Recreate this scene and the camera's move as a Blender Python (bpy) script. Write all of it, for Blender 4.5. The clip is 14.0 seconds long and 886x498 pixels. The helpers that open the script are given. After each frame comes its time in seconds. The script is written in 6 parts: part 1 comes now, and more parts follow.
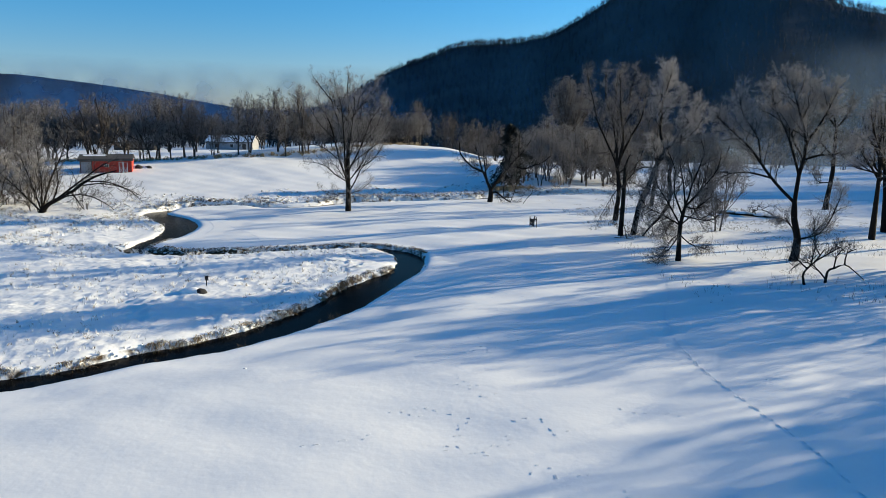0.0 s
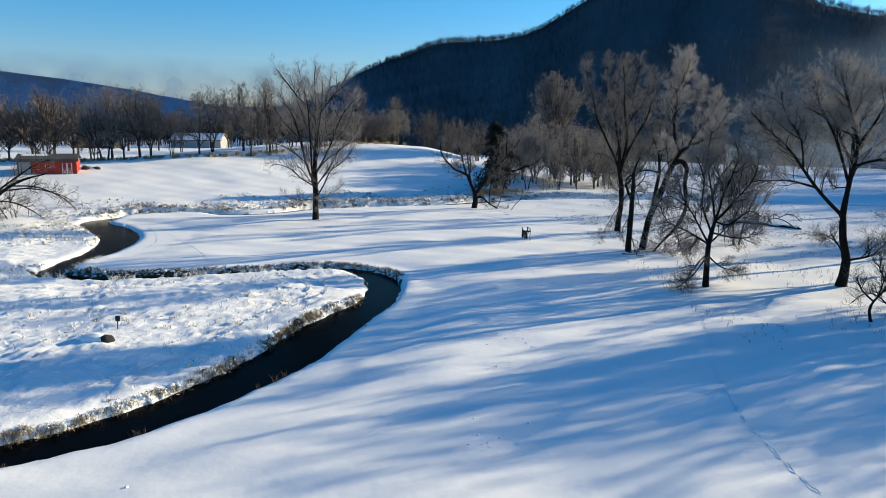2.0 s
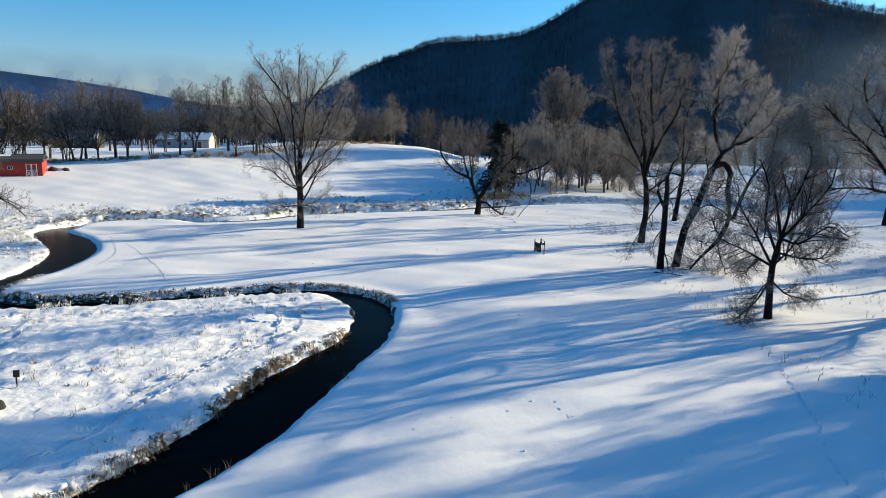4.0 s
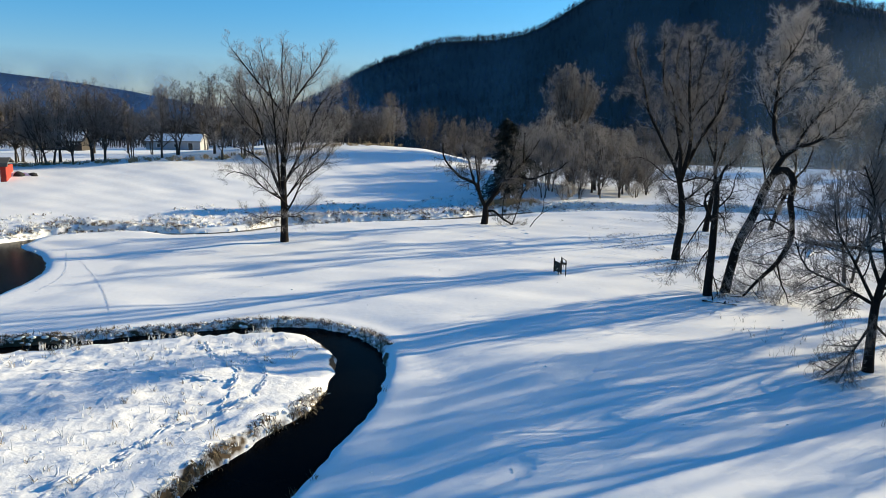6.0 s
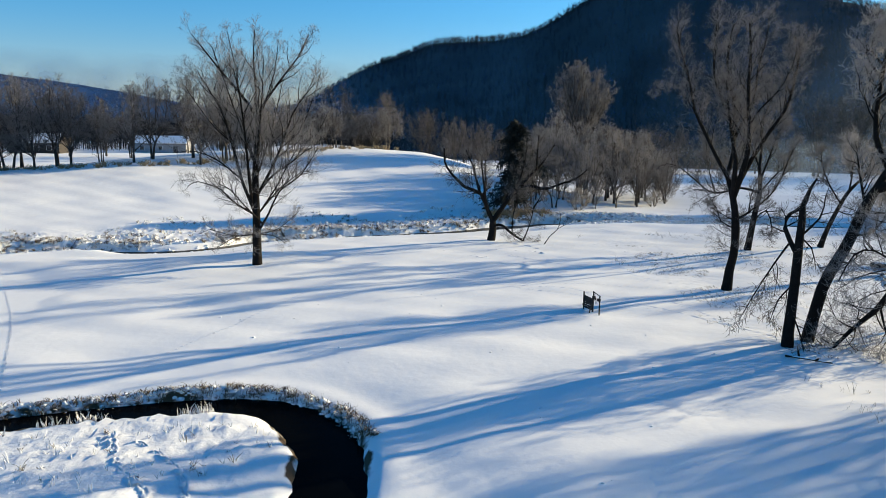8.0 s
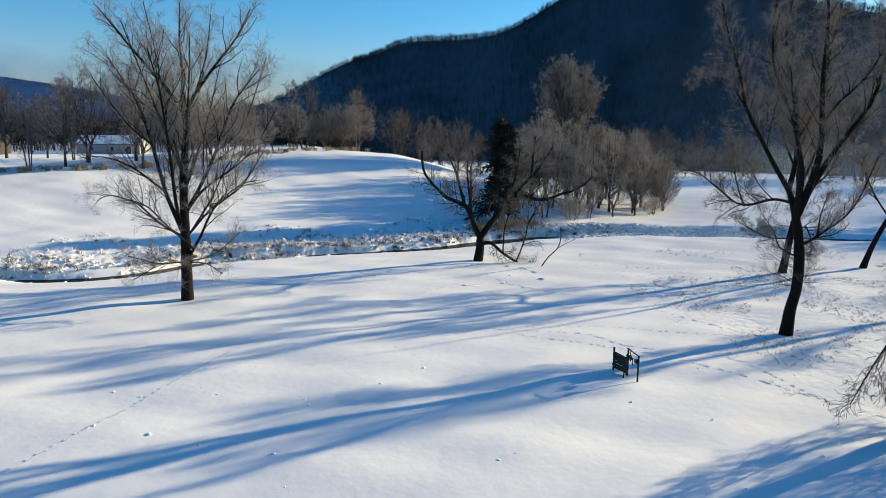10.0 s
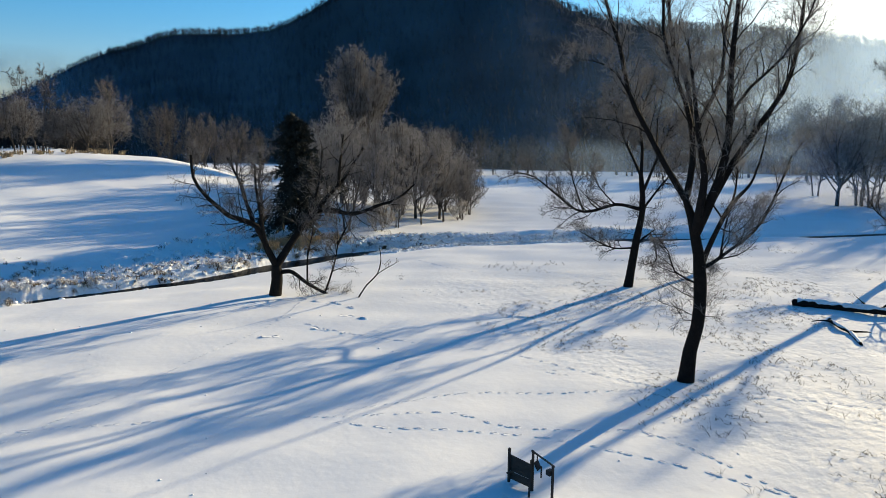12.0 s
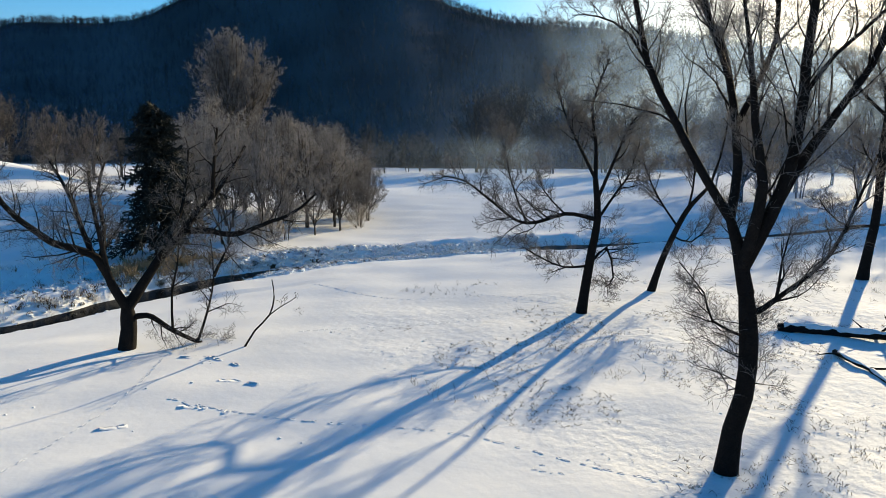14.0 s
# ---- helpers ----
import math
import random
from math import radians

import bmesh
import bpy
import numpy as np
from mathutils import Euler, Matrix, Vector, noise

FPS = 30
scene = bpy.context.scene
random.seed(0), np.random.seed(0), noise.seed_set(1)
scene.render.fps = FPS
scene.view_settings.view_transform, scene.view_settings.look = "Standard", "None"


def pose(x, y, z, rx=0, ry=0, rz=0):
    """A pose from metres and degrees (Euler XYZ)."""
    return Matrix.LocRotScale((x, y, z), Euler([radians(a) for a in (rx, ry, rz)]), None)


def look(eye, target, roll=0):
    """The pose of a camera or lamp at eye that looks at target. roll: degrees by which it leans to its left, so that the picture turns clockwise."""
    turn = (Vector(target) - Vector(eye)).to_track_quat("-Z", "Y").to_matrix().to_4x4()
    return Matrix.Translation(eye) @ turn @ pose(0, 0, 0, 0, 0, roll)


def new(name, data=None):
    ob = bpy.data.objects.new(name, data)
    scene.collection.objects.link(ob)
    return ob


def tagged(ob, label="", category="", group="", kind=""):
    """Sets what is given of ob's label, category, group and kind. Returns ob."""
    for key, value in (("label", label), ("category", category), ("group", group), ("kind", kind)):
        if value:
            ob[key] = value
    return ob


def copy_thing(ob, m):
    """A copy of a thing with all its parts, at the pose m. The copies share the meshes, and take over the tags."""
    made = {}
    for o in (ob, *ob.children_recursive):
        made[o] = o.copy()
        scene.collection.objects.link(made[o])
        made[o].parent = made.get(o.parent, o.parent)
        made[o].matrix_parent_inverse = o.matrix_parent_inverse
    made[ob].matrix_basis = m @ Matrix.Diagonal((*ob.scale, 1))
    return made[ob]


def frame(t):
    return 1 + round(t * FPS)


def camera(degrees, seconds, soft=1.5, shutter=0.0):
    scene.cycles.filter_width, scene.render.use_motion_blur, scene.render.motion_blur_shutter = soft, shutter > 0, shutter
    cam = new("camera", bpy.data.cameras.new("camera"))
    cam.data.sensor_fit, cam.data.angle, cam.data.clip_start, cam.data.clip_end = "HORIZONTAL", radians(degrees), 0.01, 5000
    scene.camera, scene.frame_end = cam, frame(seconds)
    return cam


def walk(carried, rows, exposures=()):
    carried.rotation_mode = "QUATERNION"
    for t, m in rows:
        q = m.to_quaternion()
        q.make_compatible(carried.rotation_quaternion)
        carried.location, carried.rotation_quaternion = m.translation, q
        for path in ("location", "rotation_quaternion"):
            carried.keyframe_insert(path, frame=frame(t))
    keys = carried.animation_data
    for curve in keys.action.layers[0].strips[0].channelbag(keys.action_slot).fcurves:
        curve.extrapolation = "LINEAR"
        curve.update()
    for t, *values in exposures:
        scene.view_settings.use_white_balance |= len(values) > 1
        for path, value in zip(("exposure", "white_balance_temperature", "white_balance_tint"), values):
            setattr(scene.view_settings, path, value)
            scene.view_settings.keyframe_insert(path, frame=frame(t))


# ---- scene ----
cam = camera(64.0, 14.0, soft=0.28)
METRES, EYE, TILT, LEAN, TURN = 76.9, 11.0, 0.0, 0.0, 0.0
ROWS = [
    (0.0, 0.0, 0.0, 0.0, 0.04, -9.35, -0.27),
    (0.5, -0.0007, 0.0341, 0.0007, -0.35, -9.43, -0.31),
    (1.0, -0.0007, 0.0705, 0.0013, -0.71, -9.46, -0.33),
    (1.5, -0.0007, 0.1078, 0.0012, -1.16, -9.49, -0.4),
    (2.0, -0.0011, 0.1438, 0.0008, -1.64, -9.49, -0.48),
    (2.5, -0.0018, 0.1775, 0.0001, -2.05, -9.48, -0.55),
    (3.0, -0.0021, 0.2091, -0.0009, -2.0, -9.47, -0.57),
    (5.5, -0.0008, 0.3604, -0.0034, -1.72, -9.43, -0.48),
    (6.0, -0.0002, 0.3932, -0.0033, -1.75, -9.39, -0.44),
    (6.5, -0.0, 0.4269, -0.0028, -1.8, -9.35, -0.44),
    (7.0, 0.0002, 0.4617, -0.0023, -1.83, -9.32, -0.46),
    (7.5, -0.0001, 0.4978, -0.0022, -1.87, -9.26, -0.49),
    (10.0, 0.0005, 0.6889, -0.0011, -4.04, -9.26, -0.58),
    (10.5, 0.0014, 0.7311, -0.0015, -7.83, -9.23, -0.55),
    (11.0, 0.0028, 0.774, -0.0018, -11.71, -9.22, -0.52),
    (11.5, 0.0059, 0.8158, -0.0029, -16.11, -9.15, -0.48),
    (12.0, 0.01, 0.8554, -0.0034, -21.55, -9.14, -0.38),
    (12.5, 0.0157, 0.893, -0.0036, -27.17, -9.17, -0.26),
    (13.0, 0.0236, 0.9285, -0.0043, -29.22, -9.22, -0.24),
    (13.5, 0.033, 0.9622, -0.0052, -30.60, -9.27, -0.24),
    (14.0, 0.0443, 0.995, -0.0056, -31.04, -9.33, -0.26),
]
walk(cam, [(t, pose(0, 0, EYE, TILT, LEAN, TURN) @ pose(METRES * x, METRES * y, METRES * z, 90 + pitch, roll, yaw)) for t, x, y, z, yaw, pitch, roll in ROWS],
     exposures=[(0.0, 0.66, 6450, 10), (3.0, 0.86, 6650, 10), (7.0, 0.84, 6700, 10), (10.0, 0.8, 6850, 11), (12.0, 0.74, 6950, 11), (14.0, 0.76, 7000, 11)])

# ---- light ----
SUN_TURN, SUN_UP = 24.0, 14.0            # degrees: counter-clockwise from +x, and above the horizon
world = bpy.data.worlds.new("winter_sky")
scene.world = world
world.use_nodes = True
sky = world.node_tree.nodes.new("ShaderNodeTexSky")
sky.sky_type, sky.sun_disc = "NISHITA", False
sky.sun_elevation, sky.sun_rotation = radians(SUN_UP), radians(90 - SUN_TURN)
sky.altitude, sky.air_density, sky.dust_density, sky.ozone_density = 200, 1.0, 0.7, 1.5
world.node_tree.nodes["Background"].inputs[1].default_value = 0.05
cold = world.node_tree.nodes.new("ShaderNodeMix")            # the deep blue of dry, cold air
cold.data_type, cold.blend_type = "RGBA", "MULTIPLY"
cold.inputs[0].default_value = 1.0
top, high, low = (0.07, 1.24, 2.2), (0.5, 1.44, 2.25), (1.62, 1.54, 1.88)
up_dir, height, rise_of, haze = (world.node_tree.nodes.new(k) for k in ("ShaderNodeTexCoord", "ShaderNodeSeparateXYZ", "ShaderNodeMapRange", "ShaderNodeMix"))
haze.data_type = "RGBA"
rise_of.interpolation_type = "SMOOTHSTEP"
rise_of.inputs[1].default_value, rise_of.inputs[2].default_value = -0.02, 0.18
haze.inputs[6].default_value, haze.inputs[7].default_value = (*low, 1), (*high, 1)      # paler towards the horizon
world.node_tree.links.new(up_dir.outputs["Generated"], height.inputs[0])
world.node_tree.links.new(height.outputs["Z"], rise_of.inputs[0])
world.node_tree.links.new(rise_of.outputs[0], haze.inputs[0])
climb, deep = (world.node_tree.nodes.new(k) for k in ("ShaderNodeMapRange", "ShaderNodeMix"))          # and deepest overhead
deep.data_type = "RGBA"
climb.inputs[1].default_value, climb.inputs[2].default_value = 0.18, 0.6
deep.inputs[7].default_value = (*top, 1)
world.node_tree.links.new(height.outputs["Z"], climb.inputs[0])
world.node_tree.links.new(climb.outputs[0], deep.inputs[0])
world.node_tree.links.new(haze.outputs[2], deep.inputs[6])
# thin frozen haze whitens the sky round the sun
toward, near_sun, white = (world.node_tree.nodes.new(k) for k in ("ShaderNodeVectorMath", "ShaderNodeMapRange", "ShaderNodeMix"))
toward.operation, near_sun.interpolation_type, white.data_type = "DOT_PRODUCT", "SMOOTHSTEP", "RGBA"
toward.inputs[1].default_value = (math.cos(radians(SUN_UP)) * math.cos(radians(SUN_TURN)), math.cos(radians(SUN_UP)) * math.sin(radians(SUN_TURN)), math.sin(radians(SUN_UP)))
near_sun.inputs[1].default_value, near_sun.inputs[2].default_value = 0.8, 1.0
white.inputs[7].default_value = (1.5, 1.5, 1.5, 1)
world.node_tree.links.new(up_dir.outputs["Generated"], toward.inputs[0])
world.node_tree.links.new(toward.outputs["Value"], near_sun.inputs[0])
world.node_tree.links.new(near_sun.outputs[0], white.inputs[0])
world.node_tree.links.new(deep.outputs[2], white.inputs[6])
world.node_tree.links.new(white.outputs[2], cold.inputs[7])
world.node_tree.links.new(sky.outputs[0], cold.inputs[6])
world.node_tree.links.new(cold.outputs[2], world.node_tree.nodes["Background"].inputs[0])
sun = new("sun", bpy.data.lights.new("sun", "SUN"))
sun.data.energy, sun.data.angle, sun.data.color = 5.2, radians(0.6), (1.0, 0.87, 0.58)
sun_dir = Vector((math.cos(radians(SUN_UP)) * math.cos(radians(SUN_TURN)), math.cos(radians(SUN_UP)) * math.sin(radians(SUN_TURN)), math.sin(radians(SUN_UP))))
sun.matrix_world = look(sun_dir * 200, (0, 0, 0))


# ---- materials ----
def material(name, tint, rough=0.8, spread=0.25, scale=4.0, fine=40.0, bump=0.3, depth=0.02, tint2=None, spec=0.3, metal=0.0, rand=0.0):
    """A surface of two scales of grain round one tint, with relief; rand varies it from object to object."""
    m = bpy.data.materials.new(name)
    m.use_nodes = True
    n, link = m.node_tree.nodes, m.node_tree.links.new
    b = n["Principled BSDF"]
    where = n.new("ShaderNodeTexCoord")
    big, small = n.new("ShaderNodeTexNoise"), n.new("ShaderNodeTexNoise")
    big.inputs["Scale"].default_value, small.inputs["Scale"].default_value = scale, fine
    big.inputs["Detail"].default_value, small.inputs["Detail"].default_value = 5, 4
    for t in (big, small):
        link(where.outputs["Object"], t.inputs["Vector"])
    mix = n.new("ShaderNodeMix")
    mix.data_type = "RGBA"
    add = n.new("ShaderNodeMath")
    add.operation = "MULTIPLY_ADD"
    add.inputs[1].default_value = 0.5
    link(small.outputs[0], add.inputs[0])
    half = n.new("ShaderNodeMath")
    half.operation = "MULTIPLY"
    half.inputs[1].default_value = 0.5
    link(big.outputs[0], half.inputs[0])
    link(half.outputs[0], add.inputs[2])
    ramp = n.new("ShaderNodeMapRange")
    ramp.inputs[1].default_value, ramp.inputs[2].default_value = 0.3, 0.7
    link(add.outputs[0], ramp.inputs[0])
    link(ramp.outputs[0], mix.inputs[0])
    dark = tint2 or [c * (1 - spread) for c in tint]
    mix.inputs[6].default_value, mix.inputs[7].default_value = (*dark, 1), (*tint, 1)
    result = mix.outputs[2]
    if rand:
        info, hsv, r = n.new("ShaderNodeObjectInfo"), n.new("ShaderNodeHueSaturation"), n.new("ShaderNodeMapRange")
        r.inputs[3].default_value, r.inputs[4].default_value = 1 - rand, 1 + rand
        link(info.outputs["Random"], r.inputs[0])
        link(r.outputs[0], hsv.inputs["Value"])
        link(result, hsv.inputs["Color"])
        result = hsv.outputs[0]
    link(result, b.inputs["Base Color"])
    b.inputs["Roughness"].default_value, b.inputs["Metallic"].default_value = rough, metal
    b.inputs["Specular IOR Level"].default_value = spec
    if bump:
        bp = n.new("ShaderNodeBump")
        bp.inputs["Strength"].default_value, bp.inputs["Distance"].default_value = bump, depth
        link(add.outputs[0], bp.inputs["Height"])
        link(bp.outputs[0], b.inputs["Normal"])
    return m


def snow_material():
    """Snow over the meadow; leaf litter and bare brush show through where the land climbs."""
    m = material("snow_ground", (0.87, 0.87, 0.88), 0.74, 0.03, 0.25, 1.6, 0.16, 0.15, spec=0.09)
    n, link = m.node_tree.nodes, m.node_tree.links.new
    b = n["Principled BSDF"]
    old = b.inputs["Base Color"].links[0].from_socket
    litter = n.new("ShaderNodeVertexColor")
    litter.layer_name = "litter"
    rough = n.new("ShaderNodeTexNoise")
    rough.inputs["Scale"].default_value, rough.inputs["Detail"].default_value = 0.9, 8
    geo = n.new("ShaderNodeNewGeometry")
    link(geo.outputs["Position"], rough.inputs["Vector"])
    cut = n.new("ShaderNodeMath")
    cut.operation = "ADD"
    link(rough.outputs[0], cut.inputs[0])
    sep = n.new("ShaderNodeSeparateColor")
    link(litter.outputs[0], sep.inputs[0])
    link(sep.outputs[0], cut.inputs[1])
    edge = n.new("ShaderNodeMapRange")
    edge.inputs[1].default_value, edge.inputs[2].default_value = 0.95, 1.1
    link(cut.outputs[0], edge.inputs[0])
    mix = n.new("ShaderNodeMix")
    mix.data_type = "RGBA"
    link(edge.outputs[0], mix.inputs[0])
    link(old, mix.inputs[6])
    soil = n.new("ShaderNodeMix")                      # leaf litter in the woods, near black with the hill's shade put into it; tan turf on the creek's banks
    soil.data_type = "RGBA"
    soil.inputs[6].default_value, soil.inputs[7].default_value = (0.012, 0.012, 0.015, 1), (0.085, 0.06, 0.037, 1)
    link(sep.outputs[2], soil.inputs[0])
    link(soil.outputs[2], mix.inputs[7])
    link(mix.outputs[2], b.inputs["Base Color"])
    # wind crust: small ripples and crumbs over the soft drifts
    crust, relief = n.new("ShaderNodeTexNoise"), n.new("ShaderNodeBump")
    crust.inputs["Scale"].default_value, crust.inputs["Detail"].default_value, crust.inputs["Roughness"].default_value = 0.8, 9, 0.6
    link(geo.outputs["Position"], crust.inputs["Vector"])
    relief.inputs["Strength"].default_value, relief.inputs["Distance"].default_value = 0.17, 0.07
    link(crust.outputs[0], relief.inputs["Height"])
    link(b.inputs["Normal"].links[0].from_socket, relief.inputs["Normal"])
    # trodden, tufted snow: crumbs a hand's width across
    crumbs, tufts = n.new("ShaderNodeTexNoise"), n.new("ShaderNodeBump")
    crumbs.inputs["Scale"].default_value, crumbs.inputs["Detail"].default_value, crumbs.inputs["Roughness"].default_value = 1.5, 6, 0.55
    link(geo.outputs["Position"], crumbs.inputs["Vector"])
    tufts.inputs["Distance"].default_value = 0.12
    link(sep.outputs[1], tufts.inputs["Strength"])
    link(crumbs.outputs[0], tufts.inputs["Height"])
    link(relief.outputs[0], tufts.inputs["Normal"])
    link(tufts.outputs[0], b.inputs["Normal"])
    return m


SNOW = snow_material()
BARK = material("bark", (0.021, 0.0175, 0.0155), 0.95, 0.65, 3.0, 16.0, 1.0, 0.09, rand=0.2, spec=0.1)
FROST_BARK = material("frosted_bark", (0.07, 0.06, 0.053), 0.9, 0.6, 2.0, 14.0, 0.5, 0.03, rand=0.15)
FROST_TWIG = material("frosted_twigs", (0.5, 0.465, 0.435), 0.85, 0.5, 1.2, 9.0, 0, rand=0.12)
RIME_TWIG = material("rimed_crown_twigs", (0.34, 0.322, 0.318), 0.9, 0.5, 0.8, 6.0, 0, rand=0.1)
ROW_TWIG = material("rimed_twigs", (0.235, 0.222, 0.222), 0.9, 0.5, 0.8, 6.0, 0, rand=0.25)
DULL_TWIG = material("dull_twigs", (0.2, 0.185, 0.178), 0.9, 0.5, 1.0, 8.0, 0, rand=0.15)
FAR_TWIG = material("far_twigs", (0.15, 0.128, 0.115), 0.9, 0.5, 0.8, 6.0, 0, rand=0.25)
TWIG = material("bare_twigs", (0.15, 0.125, 0.108), 0.9, 0.5, 1.5, 9.0, 0, rand=0.15)


def rimed(m, share):
    """Rime on thin twigs lets some of the light behind it through."""
    n, link = m.node_tree.nodes, m.node_tree.links.new
    b = n["Principled BSDF"]
    glow, mix = n.new("ShaderNodeBsdfTranslucent"), n.new("ShaderNodeMixShader")
    link(b.inputs["Base Color"].links[0].from_socket, glow.inputs[0])
    mix.inputs[0].default_value = share
    link(b.outputs[0], mix.inputs[1])
    link(glow.outputs[0], mix.inputs[2])
    link(mix.outputs[0], n["Material Output"].inputs[0])


for rime, share in ((FROST_TWIG, 0.35), (RIME_TWIG, 0.3), (ROW_TWIG, 0.3), (DULL_TWIG, 0.25)):
    rimed(rime, share)
# bark taken down to near black: the hillside's shade is in its colour
WOOD_FAR_SHADED = material("shaded_woodland_bark", (0.018, 0.019, 0.022), 0.95, 0.4, 0.02, 0.4, 0)


def veil_material(name, tint):
    """A veil of thin frozen mist or tinted air: mostly clear, letting through the light that stands behind it."""
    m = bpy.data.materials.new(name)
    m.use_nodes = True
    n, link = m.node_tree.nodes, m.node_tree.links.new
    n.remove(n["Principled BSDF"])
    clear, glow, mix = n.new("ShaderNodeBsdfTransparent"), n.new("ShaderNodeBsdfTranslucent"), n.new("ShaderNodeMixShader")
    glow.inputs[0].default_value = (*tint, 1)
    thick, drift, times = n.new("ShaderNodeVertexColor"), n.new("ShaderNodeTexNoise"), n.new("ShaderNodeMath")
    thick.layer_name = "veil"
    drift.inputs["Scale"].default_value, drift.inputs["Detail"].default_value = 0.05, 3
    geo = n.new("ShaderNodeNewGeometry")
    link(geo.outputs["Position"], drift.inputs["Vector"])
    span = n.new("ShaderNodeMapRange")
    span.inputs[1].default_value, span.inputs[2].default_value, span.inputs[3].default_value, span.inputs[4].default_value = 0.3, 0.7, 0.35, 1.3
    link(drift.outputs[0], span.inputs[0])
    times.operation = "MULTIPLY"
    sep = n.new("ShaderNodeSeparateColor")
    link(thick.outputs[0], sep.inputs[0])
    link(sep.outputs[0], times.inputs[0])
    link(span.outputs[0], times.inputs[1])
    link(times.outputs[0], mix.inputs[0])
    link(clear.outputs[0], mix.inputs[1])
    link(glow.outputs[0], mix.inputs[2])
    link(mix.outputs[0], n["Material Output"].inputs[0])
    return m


MIST = veil_material("mist", (0.42, 0.6, 0.88))
# see-through sheets tinted blue: the air's haze is put into their colour
HAZE_SHEET = veil_material("blue_haze_sheet", (0.05, 0.27, 0.9))
PALE_HAZE_SHEET = veil_material("pale_haze_sheet", (0.32, 0.51, 0.72))
WATER = material("creek_water", (0.002, 0.0025, 0.003), 0.2, 0.3, 0.6, 3.0, 0.05, 0.02, spec=0.006)
NEEDLE = material("needles", (0.02, 0.022, 0.017), 0.8, 0.5, 2.0, 9.0, 0)
REED = material("dry_grass", (0.42, 0.32, 0.19), 0.9, 0.5, 2.0, 12.0, 0)
REED_DARK = material("dead_grass", (0.16, 0.11, 0.065), 0.9, 0.5, 2.0, 12.0, 0)
FROST_GRASS = material("frosted_grass", (0.78, 0.77, 0.76), 0.85, 0.25, 2.0, 9.0, 0)
RED = material("red_boards", (0.42, 0.045, 0.03), 0.7, 0.3, 1.5, 14.0, 0.3, 0.01)
WHITE = material("white_paint", (0.78, 0.77, 0.74), 0.6, 0.1, 2.0, 20.0, 0.2, 0.005)
GREY = material("weathered_boards", (0.36, 0.36, 0.37), 0.8, 0.3, 1.5, 14.0, 0.3, 0.01)
ROOF = material("dark_roof", (0.09, 0.085, 0.08), 0.8, 0.4, 1.0, 9.0, 0.4, 0.02)
SNOWCAP = material("snow_cap", (0.86, 0.87, 0.89), 0.7, 0.04, 1.0, 8.0, 0.4, 0.04, spec=0.2)
IRON = material("dark_iron", (0.03, 0.03, 0.032), 0.5, 0.4, 6.0, 40.0, 0.3, 0.004, metal=0.6)
PLANK = material("dark_planks", (0.05, 0.042, 0.036), 0.8, 0.4, 5.0, 40.0, 0.4, 0.006)
GLASS = material("window_glass", (0.02, 0.025, 0.03), 0.1, 0.2, 1.0, 5.0, 0, spec=0.5)


# ---- builders ----
def mesh(name, verts, faces, mat, smooth=False):
    me = bpy.data.meshes.new(name)
    me.from_pydata([tuple(v) for v in verts] if not isinstance(verts, np.ndarray) else verts.tolist(), [], faces if isinstance(faces, list) else faces.tolist())
    me.materials.append(mat)
    if smooth:
        me.polygons.foreach_set("use_smooth", [True] * len(me.polygons))
    me.update()
    return me


def part(name, bm, mat, parent=None, label="", smooth=False):
    """One bmesh (or finished mesh) as one object under its thing."""
    if isinstance(bm, bmesh.types.BMesh):
        me = bpy.data.meshes.new(name)
        bm.normal_update()
        bm.to_mesh(me)
        bm.free()
        me.materials.append(mat)
        if smooth:
            me.polygons.foreach_set("use_smooth", [True] * len(me.polygons))
    else:
        me = bm
    ob = new(name, me)
    if parent is not None:
        ob.parent = parent
    if label:
        ob["label"] = label
    return ob


def box(bm, x0, x1, y0, y1, z0, z1, bevel=0.0, turn=None):
    made = bmesh.ops.create_cube(bm, size=1)["verts"]
    for v in made:
        v.co = Vector((x0 + (v.co.x + 0.5) * (x1 - x0), y0 + (v.co.y + 0.5) * (y1 - y0), z0 + (v.co.z + 0.5) * (z1 - z0)))
        if turn is not None:
            v.co = turn @ v.co
    if bevel:
        edges = {e for v in made for e in v.link_edges}
        bmesh.ops.bevel(bm, geom=list(edges), offset=bevel, segments=1, affect="EDGES")
    return bm


def smooth01(v, a, b):
    s = np.clip((v - a) / (b - a), 0, 1)
    return s * s * (3 - 2 * s)


def spline(points, step):
    """A smooth line through the points, as an even row of points."""
    p = np.array(points, float)
    p = np.vstack([2 * p[0] - p[1], p, 2 * p[-1] - p[-2]])
    rows = []
    for i in range(1, len(p) - 2):
        a, b, c, d = p[i - 1:i + 3]
        k = max(2, int(np.linalg.norm((c - b)[:2 if p.shape[1] < 4 else 3]) / step))
        s = np.linspace(0, 1, k, endpoint=False)[:, None]
        rows.append(0.5 * (2 * b + (c - a) * s + (2 * a - 5 * b + 4 * c - d) * s ** 2 + (3 * b - a - 3 * c + d) * s ** 3))
    rows.append(p[-2][None])
    return np.vstack(rows)


def waves(x, y, size, count, seed):
    """Soft drifts: a sum of waves of about that size, between -1 and 1."""
    g = np.random.default_rng(seed)
    out = np.zeros_like(x)
    for _ in range(count):
        a, k, ph = g.uniform(0, 2 * np.pi), 2 * np.pi / (size * g.uniform(0.6, 1.7)), g.uniform(0, 6.28)
        out += np.sin(k * (x * np.cos(a) + y * np.sin(a)) + ph)
    return out / count ** 0.5 / 1.4


